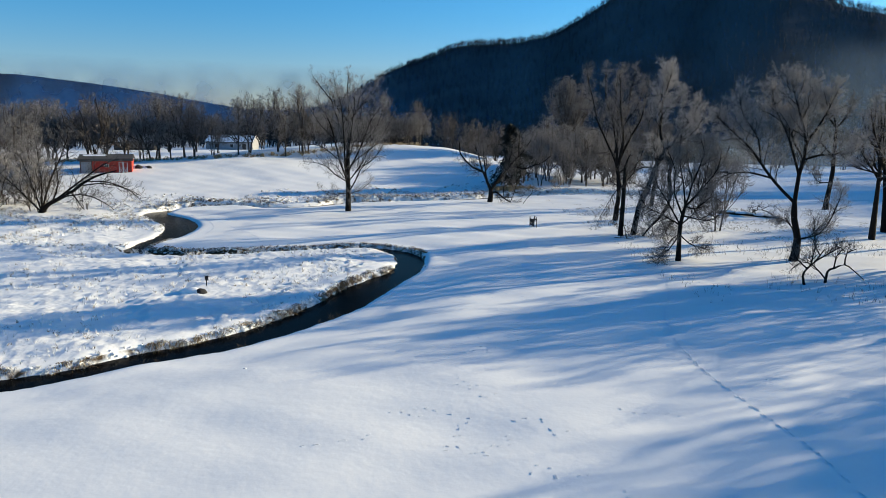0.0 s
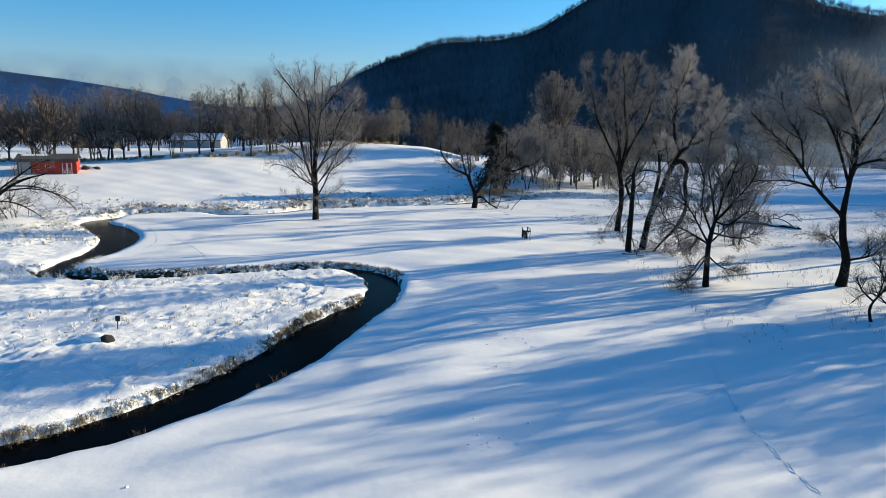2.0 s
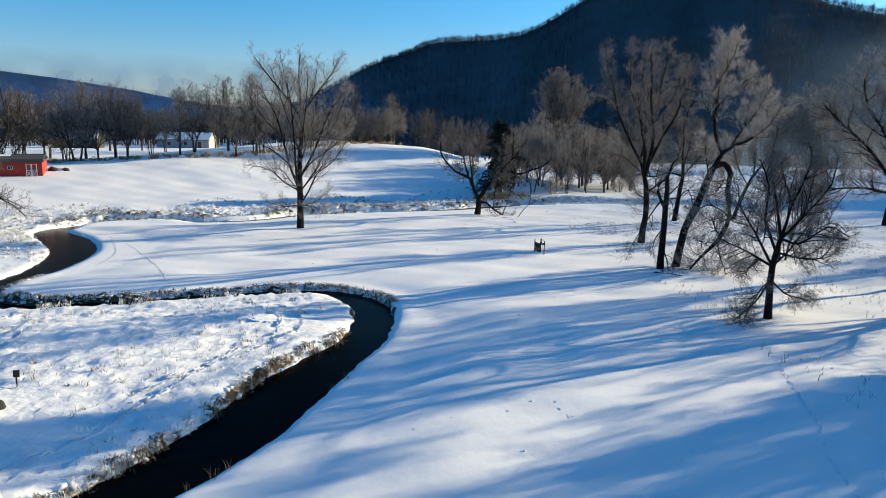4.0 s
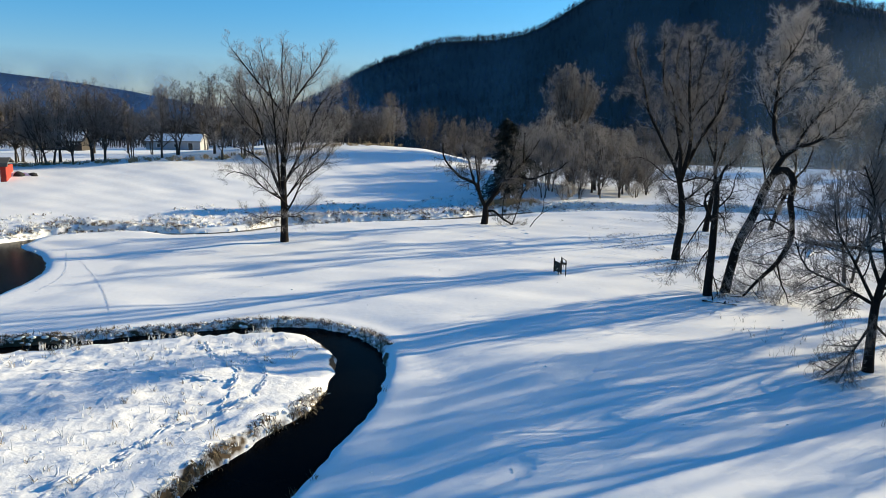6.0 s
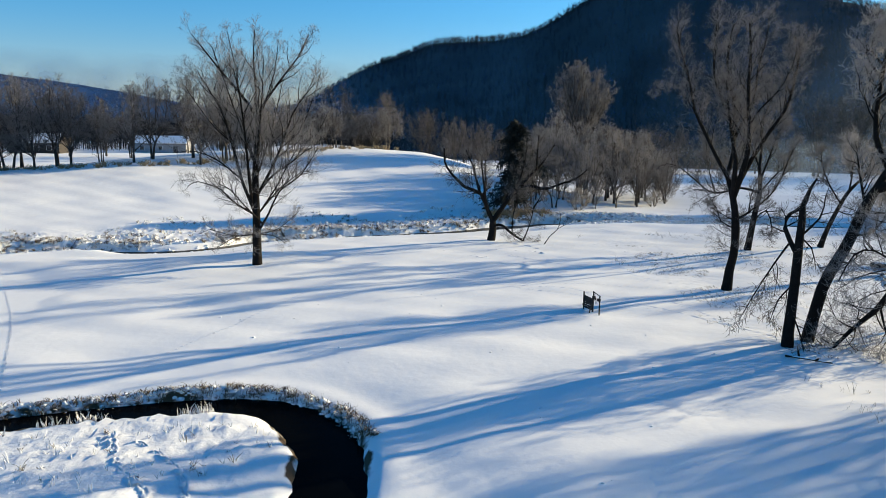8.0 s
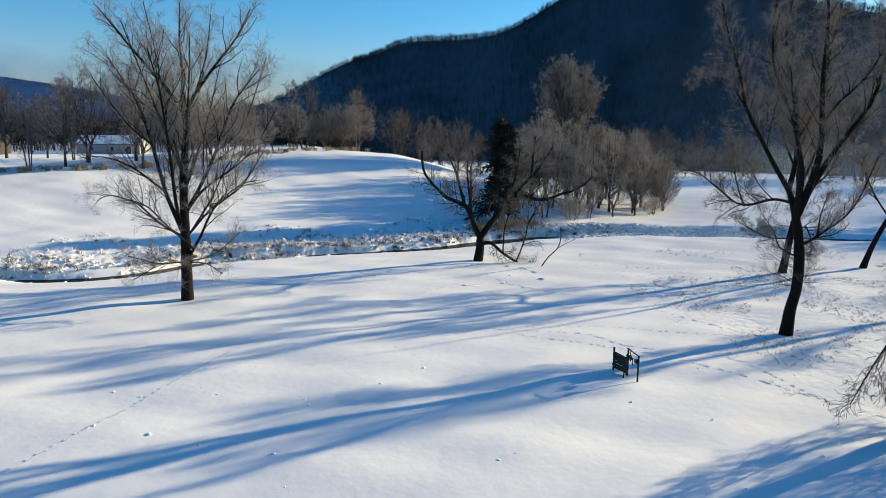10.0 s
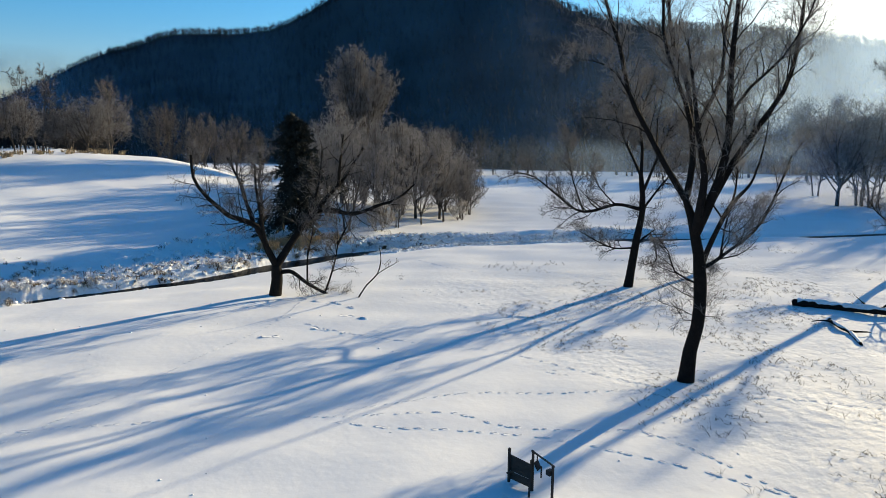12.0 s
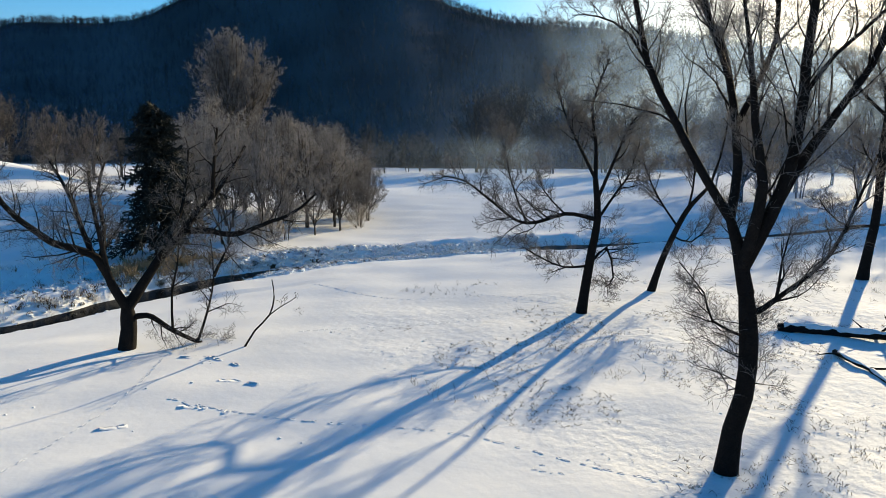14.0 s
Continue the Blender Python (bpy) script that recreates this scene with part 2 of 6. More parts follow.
# ---- the land ----
# the creek: x, y and half its width
CREEK = spline([(-150, 40, 1.1), (-100, 22, 1.1), (-60, 21, 1.1), (-30, 27.5, 1.0), (-19, 31.8, 0.9), (-15.5, 35, 1.0), (-12, 37.8, 1.2), (-9.2, 42, 1.4), (-7.3, 46, 1.6), (-6.2, 50, 1.7), (-4.9, 54, 1.5),
                (-3.4, 58, 1.15), (-2.9, 62, 1.1), (-3.4, 66, 1.2), (-5.6, 69, 1.1), (-9, 69.7, 1.0), (-14, 68.4, 1.0), (-20, 66.4, 1.0), (-25.5, 65.2, 0.9)], 0.7)
CREEK = np.vstack([CREEK[:-1], spline([(-25.5, 65.2, 0.9), (-29.5, 67, 1.1), (-30.6, 72, 1.0), (-30.4, 78, 1.3), (-32, 86, 1.8), (-36, 93, 2.0), (-40, 98, 1.6), (-40.5, 102, 1.1), (-37, 106, 0.9),
                (-31, 108, 0.8), (-24, 108.6, 0.8), (-20, 111, 0.8), (-16.5, 115.3, 0.8), (-9, 119, 0.65), (-2, 121.2, 0.65), (4, 123.3, 0.9), (10, 127.3, 1.4), (17, 130.3, 1.75)], 0.7)])
CREEK = np.vstack([CREEK[:-1], spline([(17, 130.3, 1.75), (21, 131.4, 1.4), (25, 132.1, 0.9), (34, 131.6, 0.6), (41, 130.4, 0.6), (47, 129.8, 1.7), (53, 128.4, 1.2), (62, 126.5, 0.9), (80, 124, 0.8), (110, 124, 0.8), (165, 130, 0.9)], 0.9)])
# the foot of the rise behind it
RISE = spline([(-220, 72), (-90, 92), (-52, 99), (-20, 113), (8, 127), (30, 134), (60, 132), (120, 140)], 4.0)
LEVEL = -0.62


def creek_gap(x, y):
    """How far a place lies outside the water's edge (below 0: in the creek)."""
    out = np.full(x.shape, 50.0)
    near = np.where((x > -150) & (x < 170) & (y > 12) & (y < 160))
    px, py = x[near], y[near]
    best = np.full(px.shape, 50.0)
    for (ax, ay, aw), (bx, by, bw) in zip(CREEK[:-1], CREEK[1:]):
        sel = np.where((np.abs(px - ax) < 8) & (np.abs(py - ay) < 8))[0]
        if len(sel):
            qx, qy, dx, dy = px[sel] - ax, py[sel] - ay, bx - ax, by - ay
            s = np.clip((qx * dx + qy * dy) / (dx * dx + dy * dy + 1e-9), 0, 1)
            best[sel] = np.minimum(best[sel], np.hypot(qx - s * dx, qy - s * dy) - (aw + s * (bw - aw)))
    out[near] = best
    return out


def west_edge(y):
    """The creek's line where it runs north along the western meadow."""
    return np.interp(y, [66, 72, 78, 86, 93, 98, 104], [-29.5, -30.6, -30.4, -32, -36, -40, -42])


def beyond(x, y):
    """How far a place lies behind the foot of the rise (below 0: before it)."""
    d2, side = np.full(x.shape, 1e12), np.zeros(x.shape)
    for (ax, ay), (bx, by) in zip(RISE[:-1], RISE[1:]):
        dx, dy = bx - ax, by - ay
        s = np.clip(((x - ax) * dx + (y - ay) * dy) / (dx * dx + dy * dy), 0, 1)
        e2 = (x - ax - s * dx) ** 2 + (y - ay - s * dy) ** 2
        nearer = e2 < d2
        d2 = np.where(nearer, e2, d2)
        side = np.where(nearer, dx * (y - ay) - dy * (x - ax), side)
    return np.sqrt(d2) * np.sign(side)


# hills: bearing, height of the ridge in degrees, its distance, the foot's distance, seen from (0, 40)
HILLS = np.array([(-180, 2.5, 1500, 700), (-60, 3.2, 1700, 800), (-31, 3.7, 1600, 700), (-25, 3.1, 1600, 700), (-20, 2.3, 1500, 600), (-16, 1.6, 1400, 560), (-12, 1.6, 1200, 460), (-9, 2.2, 1100, 420),
                  (-6, 3.9, 1000, 360), (-4, 5.1, 980, 340), (-1, 6.0, 960, 320), (1.2, 6.95, 950, 310), (6.8, 7.2, 950, 300), (9.0, 7.8, 930, 290), (12, 9.5, 900, 280), (15, 11.3, 850, 270), (21, 12.3, 750, 260)])
HILLS = np.vstack([HILLS, [(26, 11.7, 680, 250), (30, 9.3, 620, 250), (34, 8.2, 600, 250), (42, 7.5, 600, 250), (47, 6.7, 600, 250), (54, 5.4, 620, 250), (62, 5.0, 650, 260), (80, 4.6, 800, 300), (120, 3.0, 1200, 500), (180, 2.5, 1500, 700)]])

# rounded off between those bearings
TURNS = np.arange(-180, 180.1, 0.5)
HILLS = np.stack([TURNS] + [np.convolve(np.pad(np.interp(TURNS, HILLS[:, 0], HILLS[:, i]), 2, "edge"), np.full(5, 1 / 5), "valid") for i in (1, 2, 3)], 1)


def land(x, y, fine=True):
    """The height of the snow, and how much litter shows through it."""
    x, y = np.asarray(x, float), np.asarray(y, float)
    r, bearing = np.hypot(x, y - 40), np.degrees(np.arctan2(x, y - 40))
    el, ridge, foot = (np.interp(bearing, HILLS[:, 0], HILLS[:, i]) for i in (1, 2, 3))
    s = (r - foot) / (ridge - foot)
    top = 6 + ridge * np.tan(np.radians(el + 0.35))
    hill = np.where(s < 1, np.clip(s, 0, 1) ** 1.3, np.clip(1 - 0.35 * (s - 1), 0.3, 1)) * top
    hill += np.clip(s * 4, 0, 1) * (waves(x, y, 160, 7, 5) * 2 + waves(x, y, 50, 7, 6) * 0.7) * np.clip(1.2 - s, 0.15, 1)
    b = beyond(x, y)
    rise = (0.3 * smooth01(b, 0.5, 3) + 0.75 * smooth01(b, 3.5, 9) + 5.55 * smooth01(b, 6, 54)) * (1 - smooth01(x + 0.25 * (y - 130), 10, 44)) - 1.6 * smooth01(-x, 40, 64) * smooth01(b, 30, 50)
    rise += 1.5 * np.exp(-(((x + 12) / 22) ** 2 + ((y - 170) / 16) ** 2)) + 0.5 * np.exp(-(((x + 34) / 9) ** 2 + ((y - 139) / 7) ** 2))
    h = hill + rise * (1 - smooth01(s, 0, 0.25)) + 0.1 * waves(x, y, 22, 8, 1) * (r < 400) + 0.065 * waves(x, y, 5.5, 9, 2) * (r < 250)
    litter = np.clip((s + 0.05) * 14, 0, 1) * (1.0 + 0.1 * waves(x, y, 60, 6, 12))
    rough, turf = np.zeros_like(h), np.zeros_like(h)
    if fine:
        gap = creek_gap(x, y)
        west = np.where((y < 68) & (y > 18), np.interp(y, [21, 24, 32, 35, 42, 50, 58, 64, 68], [-60, -45, -19, -15.5, -9.2, -6.2, -3.4, -3, -5]) - x, -1)
        tuft = smooth01(west, 0, 3) * smooth01(x, -62, -44) * 0.5 + 0.9 * smooth01(b, -1, 1) * (1 - smooth01(b, 4.5, 9)) * (1 - 0.8 * smooth01(x, 8, 20)) + 0.6 * smooth01(x, 14, 22) * (1 - smooth01(x, 62, 75)) * smooth01(b, -3.2, -2) * (1 - smooth01(b, 0.5, 3)) + 0.55 * smooth01(west_edge(y) - x, 1.2, 3) * (y < 104) * (y > 64)
        lumps = np.abs(waves(x, y, 1.5, 9, 3)) * 0.2 + np.abs(waves(x, y, 0.9, 9, 4)) * 0.12
        h = h + tuft * lumps * (1.45 - 0.35 * (y > 95))
        # the meadow falls softly towards the creek
        h = h - 0.28 * smooth01(-x, 0, 24) * (x > -45) * smooth01(y, 68, 80) * (1 - smooth01(y, 92, 104))
        # heaped edge on the banks, then the drop to the bed
        edge = 0.1 * waves(x, y, 2.5, 7, 8) + 0.12 * waves(x, y, 1.1, 7, 9)
        g = gap + edge * (0.5 + tuft)
        h = h + 0.1 * np.exp(-((g - 0.9) / 0.7) ** 2) - (0.55 - 0.22 * smooth01(y, 62, 65) * (1 - smooth01(y, 76, 84))) * (1 - smooth01(g, 0, 7.5)) * (1 - tuft * (y < 61)) * (1 - smooth01(b, np.where(x > -18, -0.8, -3), 0.2))
        back = (y > np.interp(x, CREEK[-70:, 0], CREEK[-70:, 1])) * smooth01(x, 10, 16) * (1 - smooth01(x, 60, 75)) * (y < 150)
        h = h + 0.3 * back * smooth01(g, 0, 0.9) * (1 - smooth01(g, 1.6, 8)) * (1 + 0.12 * waves(x, y, 5, 6, 21))
        bank = smooth01(g, -0.3, 0.22 + 0.1 * (1 - tuft))
        h = np.maximum(h, LEVEL + 0.12 + 0.1 * smooth01(g, 0, 1)) * bank + (LEVEL - 0.35) * (1 - bank)
        turf = np.exp(-((g - 0.08) / 0.34) ** 2) * (0.15 + 0.85 * np.clip(tuft * 2, 0, 1) + 0.5 * (1 - tuft) * (y > 63) * (y < 76) * (x > -30))
        litter, rough = litter + 0.9 * turf * (1 - 0.4 * (y > 90)), np.clip(tuft * 1.5, 0, 0.9) + 0.6 * smooth01(x, 14, 22) * (1 - smooth01(x, 46, 60)) * smooth01(y, 68, 80) * (1 - smooth01(y, 108, 120)) * (1 + 0.6 * waves(x, y, 9, 6, 44))
    return h, litter, rough, turf


def ground_height(x, y):
    return float(land(np.array([x]), np.array([y]))[0][0])


def steps(marks):
    """Grid lines: from mark to mark by the given step, which grows evenly to the next."""
    out = [marks[0][0]]
    for (a, da), (b, db) in zip(marks[:-1], marks[1:]):
        while out[-1] < b - 1e-6:
            f = min(1, (out[-1] - a) / (b - a))
            out.append(min(b, out[-1] + da * (db / da) ** f))
    return np.array(out)


gx = steps([(-2600, 160), (-300, 18), (-70, 1.5), (-45, 0.7), (-24, 0.3), (8, 0.34), (36, 0.6), (62, 0.8), (120, 4), (400, 16), (2600, 160)])
gy = steps([(-1500, 160), (-60, 14), (10, 1.0), (26, 0.34), (76, 0.32), (100, 0.45), (132, 0.4), (150, 0.9), (230, 5), (500, 14), (1100, 18), (2600, 160)])
GX, GY = np.meshgrid(gx, gy)
GZ, LIT, ROUGH, TURF = land(GX.ravel(), GY.ravel())
nx, ny = len(gx), len(gy)
idx = np.arange(nx * ny).reshape(ny, nx)
quads = np.stack([idx[:-1, :-1], idx[:-1, 1:], idx[1:, 1:], idx[1:, :-1]], -1).reshape(-1, 4)
me = mesh("ground", np.stack([GX.ravel(), GY.ravel(), GZ], 1), quads, SNOW, True)
layer = me.color_attributes.new("litter", "FLOAT_COLOR", "POINT")
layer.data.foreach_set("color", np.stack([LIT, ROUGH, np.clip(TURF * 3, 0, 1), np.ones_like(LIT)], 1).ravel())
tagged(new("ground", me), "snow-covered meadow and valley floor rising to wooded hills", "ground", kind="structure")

# water, a ribbon a little wider than the bed
mid = CREEK[:, :2]
along = np.gradient(mid, axis=0)
along /= np.linalg.norm(along, axis=1)[:, None]
across = np.stack([-along[:, 1], along[:, 0]], 1) * (CREEK[:, 2:] + 0.5)
ring = np.vstack([np.hstack([mid + across, np.full((len(mid), 1), LEVEL)]), np.hstack([mid - across, np.full((len(mid), 1), LEVEL)])])
k = len(mid)
tagged(new("water", mesh("water", ring, [(i + k, i + k + 1, i + 1, i) for i in range(k - 1)], WATER)), "dark open creek winding between snowy banks", "creek", kind="structure")


# ---- trees ----
def sweep(paths, radii, sides):
    """Tapered tubes round many lines of equally many points at once: verts and faces."""
    n, k, _ = paths.shape
    tan = np.gradient(paths, axis=1)
    tan /= np.linalg.norm(tan, axis=2, keepdims=True) + 1e-9
    ref = np.where(np.abs(tan[:, :1, 2:]) > 0.9, np.array([1.0, 0, 0]), np.array([0, 0, 1.0]))
    u = np.cross(tan, ref)
    u /= np.linalg.norm(u, axis=2, keepdims=True) + 1e-9
    v = np.cross(tan, u)
    a = np.arange(sides) * 2 * np.pi / sides
    ring = paths[:, :, None] + radii[:, :, None, None] * (u[:, :, None] * np.cos(a)[:, None] + v[:, :, None] * np.sin(a)[:, None])
    ids = np.arange(n * k * sides).reshape(n, k, sides)
    nxt = np.roll(ids, -1, 2)
    faces = np.stack([ids[:, :-1], nxt[:, :-1], nxt[:, 1:], ids[:, 1:]], -1).reshape(-1, 4)
    return ring.reshape(-1, 3), faces


def ribbon(paths, radii):
    """Slivers along many lines at once, for twigs too fine and far to show a round."""
    n, k, _ = paths.shape
    tan = paths[:, -1] - paths[:, 0]
    u = np.cross(tan, np.random.default_rng(n).normal(0, 1, tan.shape))
    u = (u / (np.linalg.norm(u, axis=1, keepdims=True) + 1e-9))[:, None] * radii[..., None]
    ids = np.arange(n * k * 2).reshape(n, k, 2)
    return np.stack([paths - u, paths + u], 2).reshape(-1, 3), np.stack([ids[:, :-1, 0], ids[:, :-1, 1], ids[:, 1:, 1], ids[:, 1:, 0]], -1).reshape(-1, 4)


def sliver(paths, radii):
    """One pointed triangle for each twig, root to tip."""
    tan = paths[:, -1] - paths[:, 0]
    u = np.cross(tan, np.random.default_rng(len(tan)).normal(0, 1, tan.shape))
    u = u / (np.linalg.norm(u, axis=1, keepdims=True) + 1e-9) * radii[:, :1]
    return np.stack([paths[:, 0] - u, paths[:, 0] + u, paths[:, -1]], 1).reshape(-1, 3), np.arange(len(tan) * 3).reshape(-1, 3)


def sprout(g, paths, radii, count, first, length, points, lean, up, wander, thick):
    """Side shoots from many lines: each line bears count of them, from the share `first` of its length to its tip."""
    n, k, _ = paths.shape
    s = first + (1 - first) * (np.arange(count) + g.uniform(0, 1, (n, count))) / count
    pos = np.clip(s * (k - 1), 0, k - 1.001)
    i, f = pos.astype(int), (pos % 1)[..., None]
    row = np.arange(n)[:, None]
    start = paths[row, i] * (1 - f) + paths[row, i + 1] * f
    tan = paths[row, i + 1] - paths[row, i]
    tan /= np.linalg.norm(tan, axis=-1, keepdims=True) + 1e-9
    rad = radii[row, i] * (1 - f[..., 0]) + radii[row, i + 1] * f[..., 0]
    whole = np.linalg.norm(np.diff(paths, axis=1), axis=2).sum(1)[:, None]
    side = g.normal(0, 1, start.shape)
    side -= (side * tan).sum(-1, keepdims=True) * tan
    side /= np.linalg.norm(side, axis=-1, keepdims=True) + 1e-9
    d = tan * lean + side * (1 - lean) + np.array([0, 0, 1.0]) * up
    d /= np.linalg.norm(d, axis=-1, keepdims=True)
    size = length[0] + length[1] * whole * (1.15 - 0.75 * s)
    size = size * g.uniform(0.6, 1.3, size.shape)
    start, d, size, rad = start.reshape(-1, 3), d.reshape(-1, 3), size.ravel(), rad.ravel()
    out = [start]
    for _ in range(points - 1):
        out.append(out[-1] + d * (size / (points - 1))[:, None])
        d = d + g.normal(0, wander, d.shape) + np.array([0, 0, up * 0.35])
        d /= np.linalg.norm(d, axis=-1, keepdims=True)
    base = np.minimum(rad * 0.62, thick * (0.5 + size / (size.mean() + 1e-9) * 0.5))
    return np.stack(out, 1), base[:, None] * np.linspace(1, 0.3, points)[None]


class Tree:
    """A bare tree: boughs laid by hand in metres from its foot, then branches, shoots and twigs that grow from them."""

    def __init__(self, seed):
        self.g, self.lines = np.random.default_rng(seed), []

    def bough(self, r0, r1, *points):
        p = np.array(points, float)
        if self.lines:
            old = np.vstack([l[0] for l in self.lines])
            gap = old[np.argmin(((old - p[0]) ** 2).sum(1))] - p[0]
            p = p + gap * np.linspace(1, 0, len(p))[:, None] ** 1.5
        else:
            p[0, 2] -= 0.4
        line = spline(p, 0.25 if r0 > 0.15 else 0.45)
        n = len(line)
        s = np.linspace(0, 1, n)
        soft = np.exp(-np.linspace(-2, 2, 5) ** 2 / 2) / 1.6
        wave = np.stack([np.convolve(self.g.normal(0, 1, n + 4), soft, "valid") for _ in range(4)], 1)
        line = line + wave[:, :3] * (0.1 * r0 + 0.02) * np.sin(np.pi * s)[:, None]
        rad = (r0 + ((r1 * 1.5 if r1 < 0.06 else r1) - r0) * s) * (1 + 0.05 * np.clip(wave[:, 3], -1.5, 1.5))
        if not self.lines:
            rad = rad * (1 + 0.22 * np.exp(-np.clip(line[:, 2], 0, 9) / 0.35)) * np.interp(s, [0.82, 1], [1, 0.8])
        self.lines.append((line, rad))
        return self

    def finish(self, name, place, bark, twig, label, group="", branches=2.2, shoots=7, twigs=5, reach=1.0, up=0.25, thin=0.011, burr=0, category="bare tree", turn=0.0, size=1.0, far=False, lean=0.45, stout=0.035, leader=False, curl=0.65):
        g, wood_v, wood_f, tw_v, tw_f, fine_v, fine_f = self.g, [], [], [], [], [], []

        def keep(vs, fs, ring):
            fs.append(ring[1] + sum(len(v) for v in vs))
            vs.append(ring[0])
        first, first_r = [], []
        for j, (line, rad) in enumerate(self.lines):
            every = slice(None, None, 2 if far else 1)
            keep(wood_v, wood_f, sweep(line[None, every], rad[None, every], (6 if far else 12) if rad[0] > 0.12 else 3 if far else 6))
            if j == 0 and len(self.lines) > 1 and not leader:
                continue
            run = np.linalg.norm(np.diff(line, axis=0), axis=1).sum()
            p, r = sprout(g, line[None], rad[None], max(2, int(run * branches)), 0.22 if j else 0.42, (0.5 * reach, 0.22 * reach), 6, lean, up, 0.22 * curl, stout)
            first.append(p)
            first_r.append(r)
        if burr:
            line, rad = self.lines[0]
            a, b = int(len(line) * 0.45), int(len(line) * 0.9)
            p, r = sprout(g, line[None, a:b], rad[None, a:b], burr, 0, (1.5, 0.1), 6, 0.1, 0.1, 0.3, 0.02)
            first.append(p)
            first_r.append(r)
        p1, r1 = np.concatenate(first), np.concatenate(first_r)
        keep(wood_v, wood_f, ribbon(p1[:, ::2], r1[:, ::2]) if far else sweep(p1, r1, 4))
        p2, r2 = sprout(g, p1, r1, shoots, 0.15, (0.35 * reach, 0.3), 3 if far else 4, 0.4, up, 0.38 * curl, thin * 1.7)
        keep(tw_v, tw_f, ribbon(p2, np.maximum(r2, thin)) if far else sweep(p2, np.maximum(r2, thin * 0.8), 3))
        if twigs:
            p3, r3 = sprout(g, p2, r2, twigs, 0.2, (0.2 * reach, 0.36), 2 if far else 3, 0.38, up, 0.5 * curl, thin)
            if far:
                keep(fine_v, fine_f, sliver(p3, np.maximum(r3, thin)))
            else:
                keep(tw_v, tw_f, ribbon(p3, np.maximum(r3, thin * 0.7)))
        ob = new(name)
        x, y = place
        ob.matrix_basis = pose(x, y, ground_height(x, y), 0, 0, turn) @ Matrix.Scale(size, 4)
        if far:
            part("trunk", mesh("trunk", np.vstack(wood_v), np.vstack(wood_f), bark, True), bark, ob)
        else:
            base = 0
            for j, (v, f) in enumerate(zip(wood_v, wood_f)):
                piece = "trunk" if j == 0 else "bough" if j < len(self.lines) else "branchwork"
                made = part(piece, mesh(piece, v, f - base, bark, True), bark, ob)
                base += len(v)
            tagged(made, kind="stuff")
        part("crown", mesh("crown", np.vstack(tw_v + fine_v), np.vstack(tw_f).tolist() + [[i + sum(len(v) for v in tw_v) for i in f] for q in fine_f for f in q.tolist()], twig), twig, ob)
        return tagged(ob, label, category, group)


def seedling(seed, height, spread, stems=1, low=0.3, limbs=10, mid=0.52, deep=0.46):
    """Boughs for a tree nobody sees closely: stems that part low down into limbs, which reach up and out to a rounded crown."""
    t = Tree(seed)
    g = np.random.default_rng(seed + 900)

    def dome(b, p):
        k = g.uniform(0.82, 1.06)
        return np.array([math.cos(b) * spread * math.sin(p) * k, math.sin(b) * spread * math.sin(p) * k, height * (mid + deep * math.cos(p) * k)])
    for s in range(stems):
        a = 6.283 * s / stems + g.uniform(-0.5, 0.5)
        away = np.array([math.cos(a), math.sin(a), 0])
        o = away * (0.4 * (stems > 1))
        tilt = away * (0.07 * (stems > 1)) * height + np.array([*g.normal(0, 0.02 * height, 2), 0])
        r, top = 0.0185 * height / stems ** 0.45, low * height * g.uniform(0.85, 1.2)
        old, t.lines = t.lines, []
        t.bough(r, r * 0.62, o, o + tilt * 0.3 + [0, 0, top * 0.5], o + tilt + [0, 0, top])
        t.lines = old + t.lines
        many = max(3, int(limbs / stems ** 0.7))
        for i in range(many):
            q = o + tilt * (0.5 + 0.5 * i / many) + [0, 0, top * (0.55 + 0.45 * i / many)]
            b = (a + g.uniform(-1.3, 1.3)) if stems > 1 else 2.4 * i + g.uniform(-0.4, 0.4)
            p = math.radians(g.uniform(6, 38) if i % 3 == 0 else g.uniform(38, 102))
            end = dome(b, p)
            d = end - q
            m1, m2 = q + d * [0.38, 0.38, 0.3] + g.normal(0, 0.12, 3), q + d * [0.75, 0.75, 0.68] + g.normal(0, 0.16, 3)
            t.bough(r * 0.52, 0.016, q, m1, m2, end)
            for j in range(2):
                e = dome(b + g.uniform(-0.8, 0.8), p + g.uniform(-0.45, 0.4))
                q2 = m1 if j else m2 * 0.6 + m1 * 0.4
                t.bough(r * 0.3, 0.014, q2, q2 + (e - q2) * [0.5, 0.5, 0.42] + g.normal(0, 0.15, 3), e)
    return t


t = Tree(11)
t.bough(0.33, 0.27, (0.0, 0.0, 0.0), (0.1, -0.1, 1.4), (0.2, -0.3, 2.6), (0.2, -0.3, 4.4), (0.1, -0.2, 5.8))
t.bough(0.24, 0.13, (0.1, -0.2, 5.7), (-0.2, 0.0, 7.2), (-0.5, 0.1, 8.1))
t.bough(0.15, 0.03, (-0.2, 0.3, 8.1), (-0.9, 0.9, 9.5), (-1.6, 1.4, 11.0), (-2.3, 1.9, 12.7), (-2.7, 2.2, 14.6), (-3.4, 2.7, 17.1), (-3.7, 2.8, 18.5))
t.bough(0.15, 0.03, (-0.2, 0.3, 8.1), (0.1, 0.4, 9.7), (0.2, 0.9, 11.9), (0.2, 1.4, 13.4), (0.1, 2.1, 14.6), (0.1, 2.7, 16.9), (0.4, 2.8, 18.7))
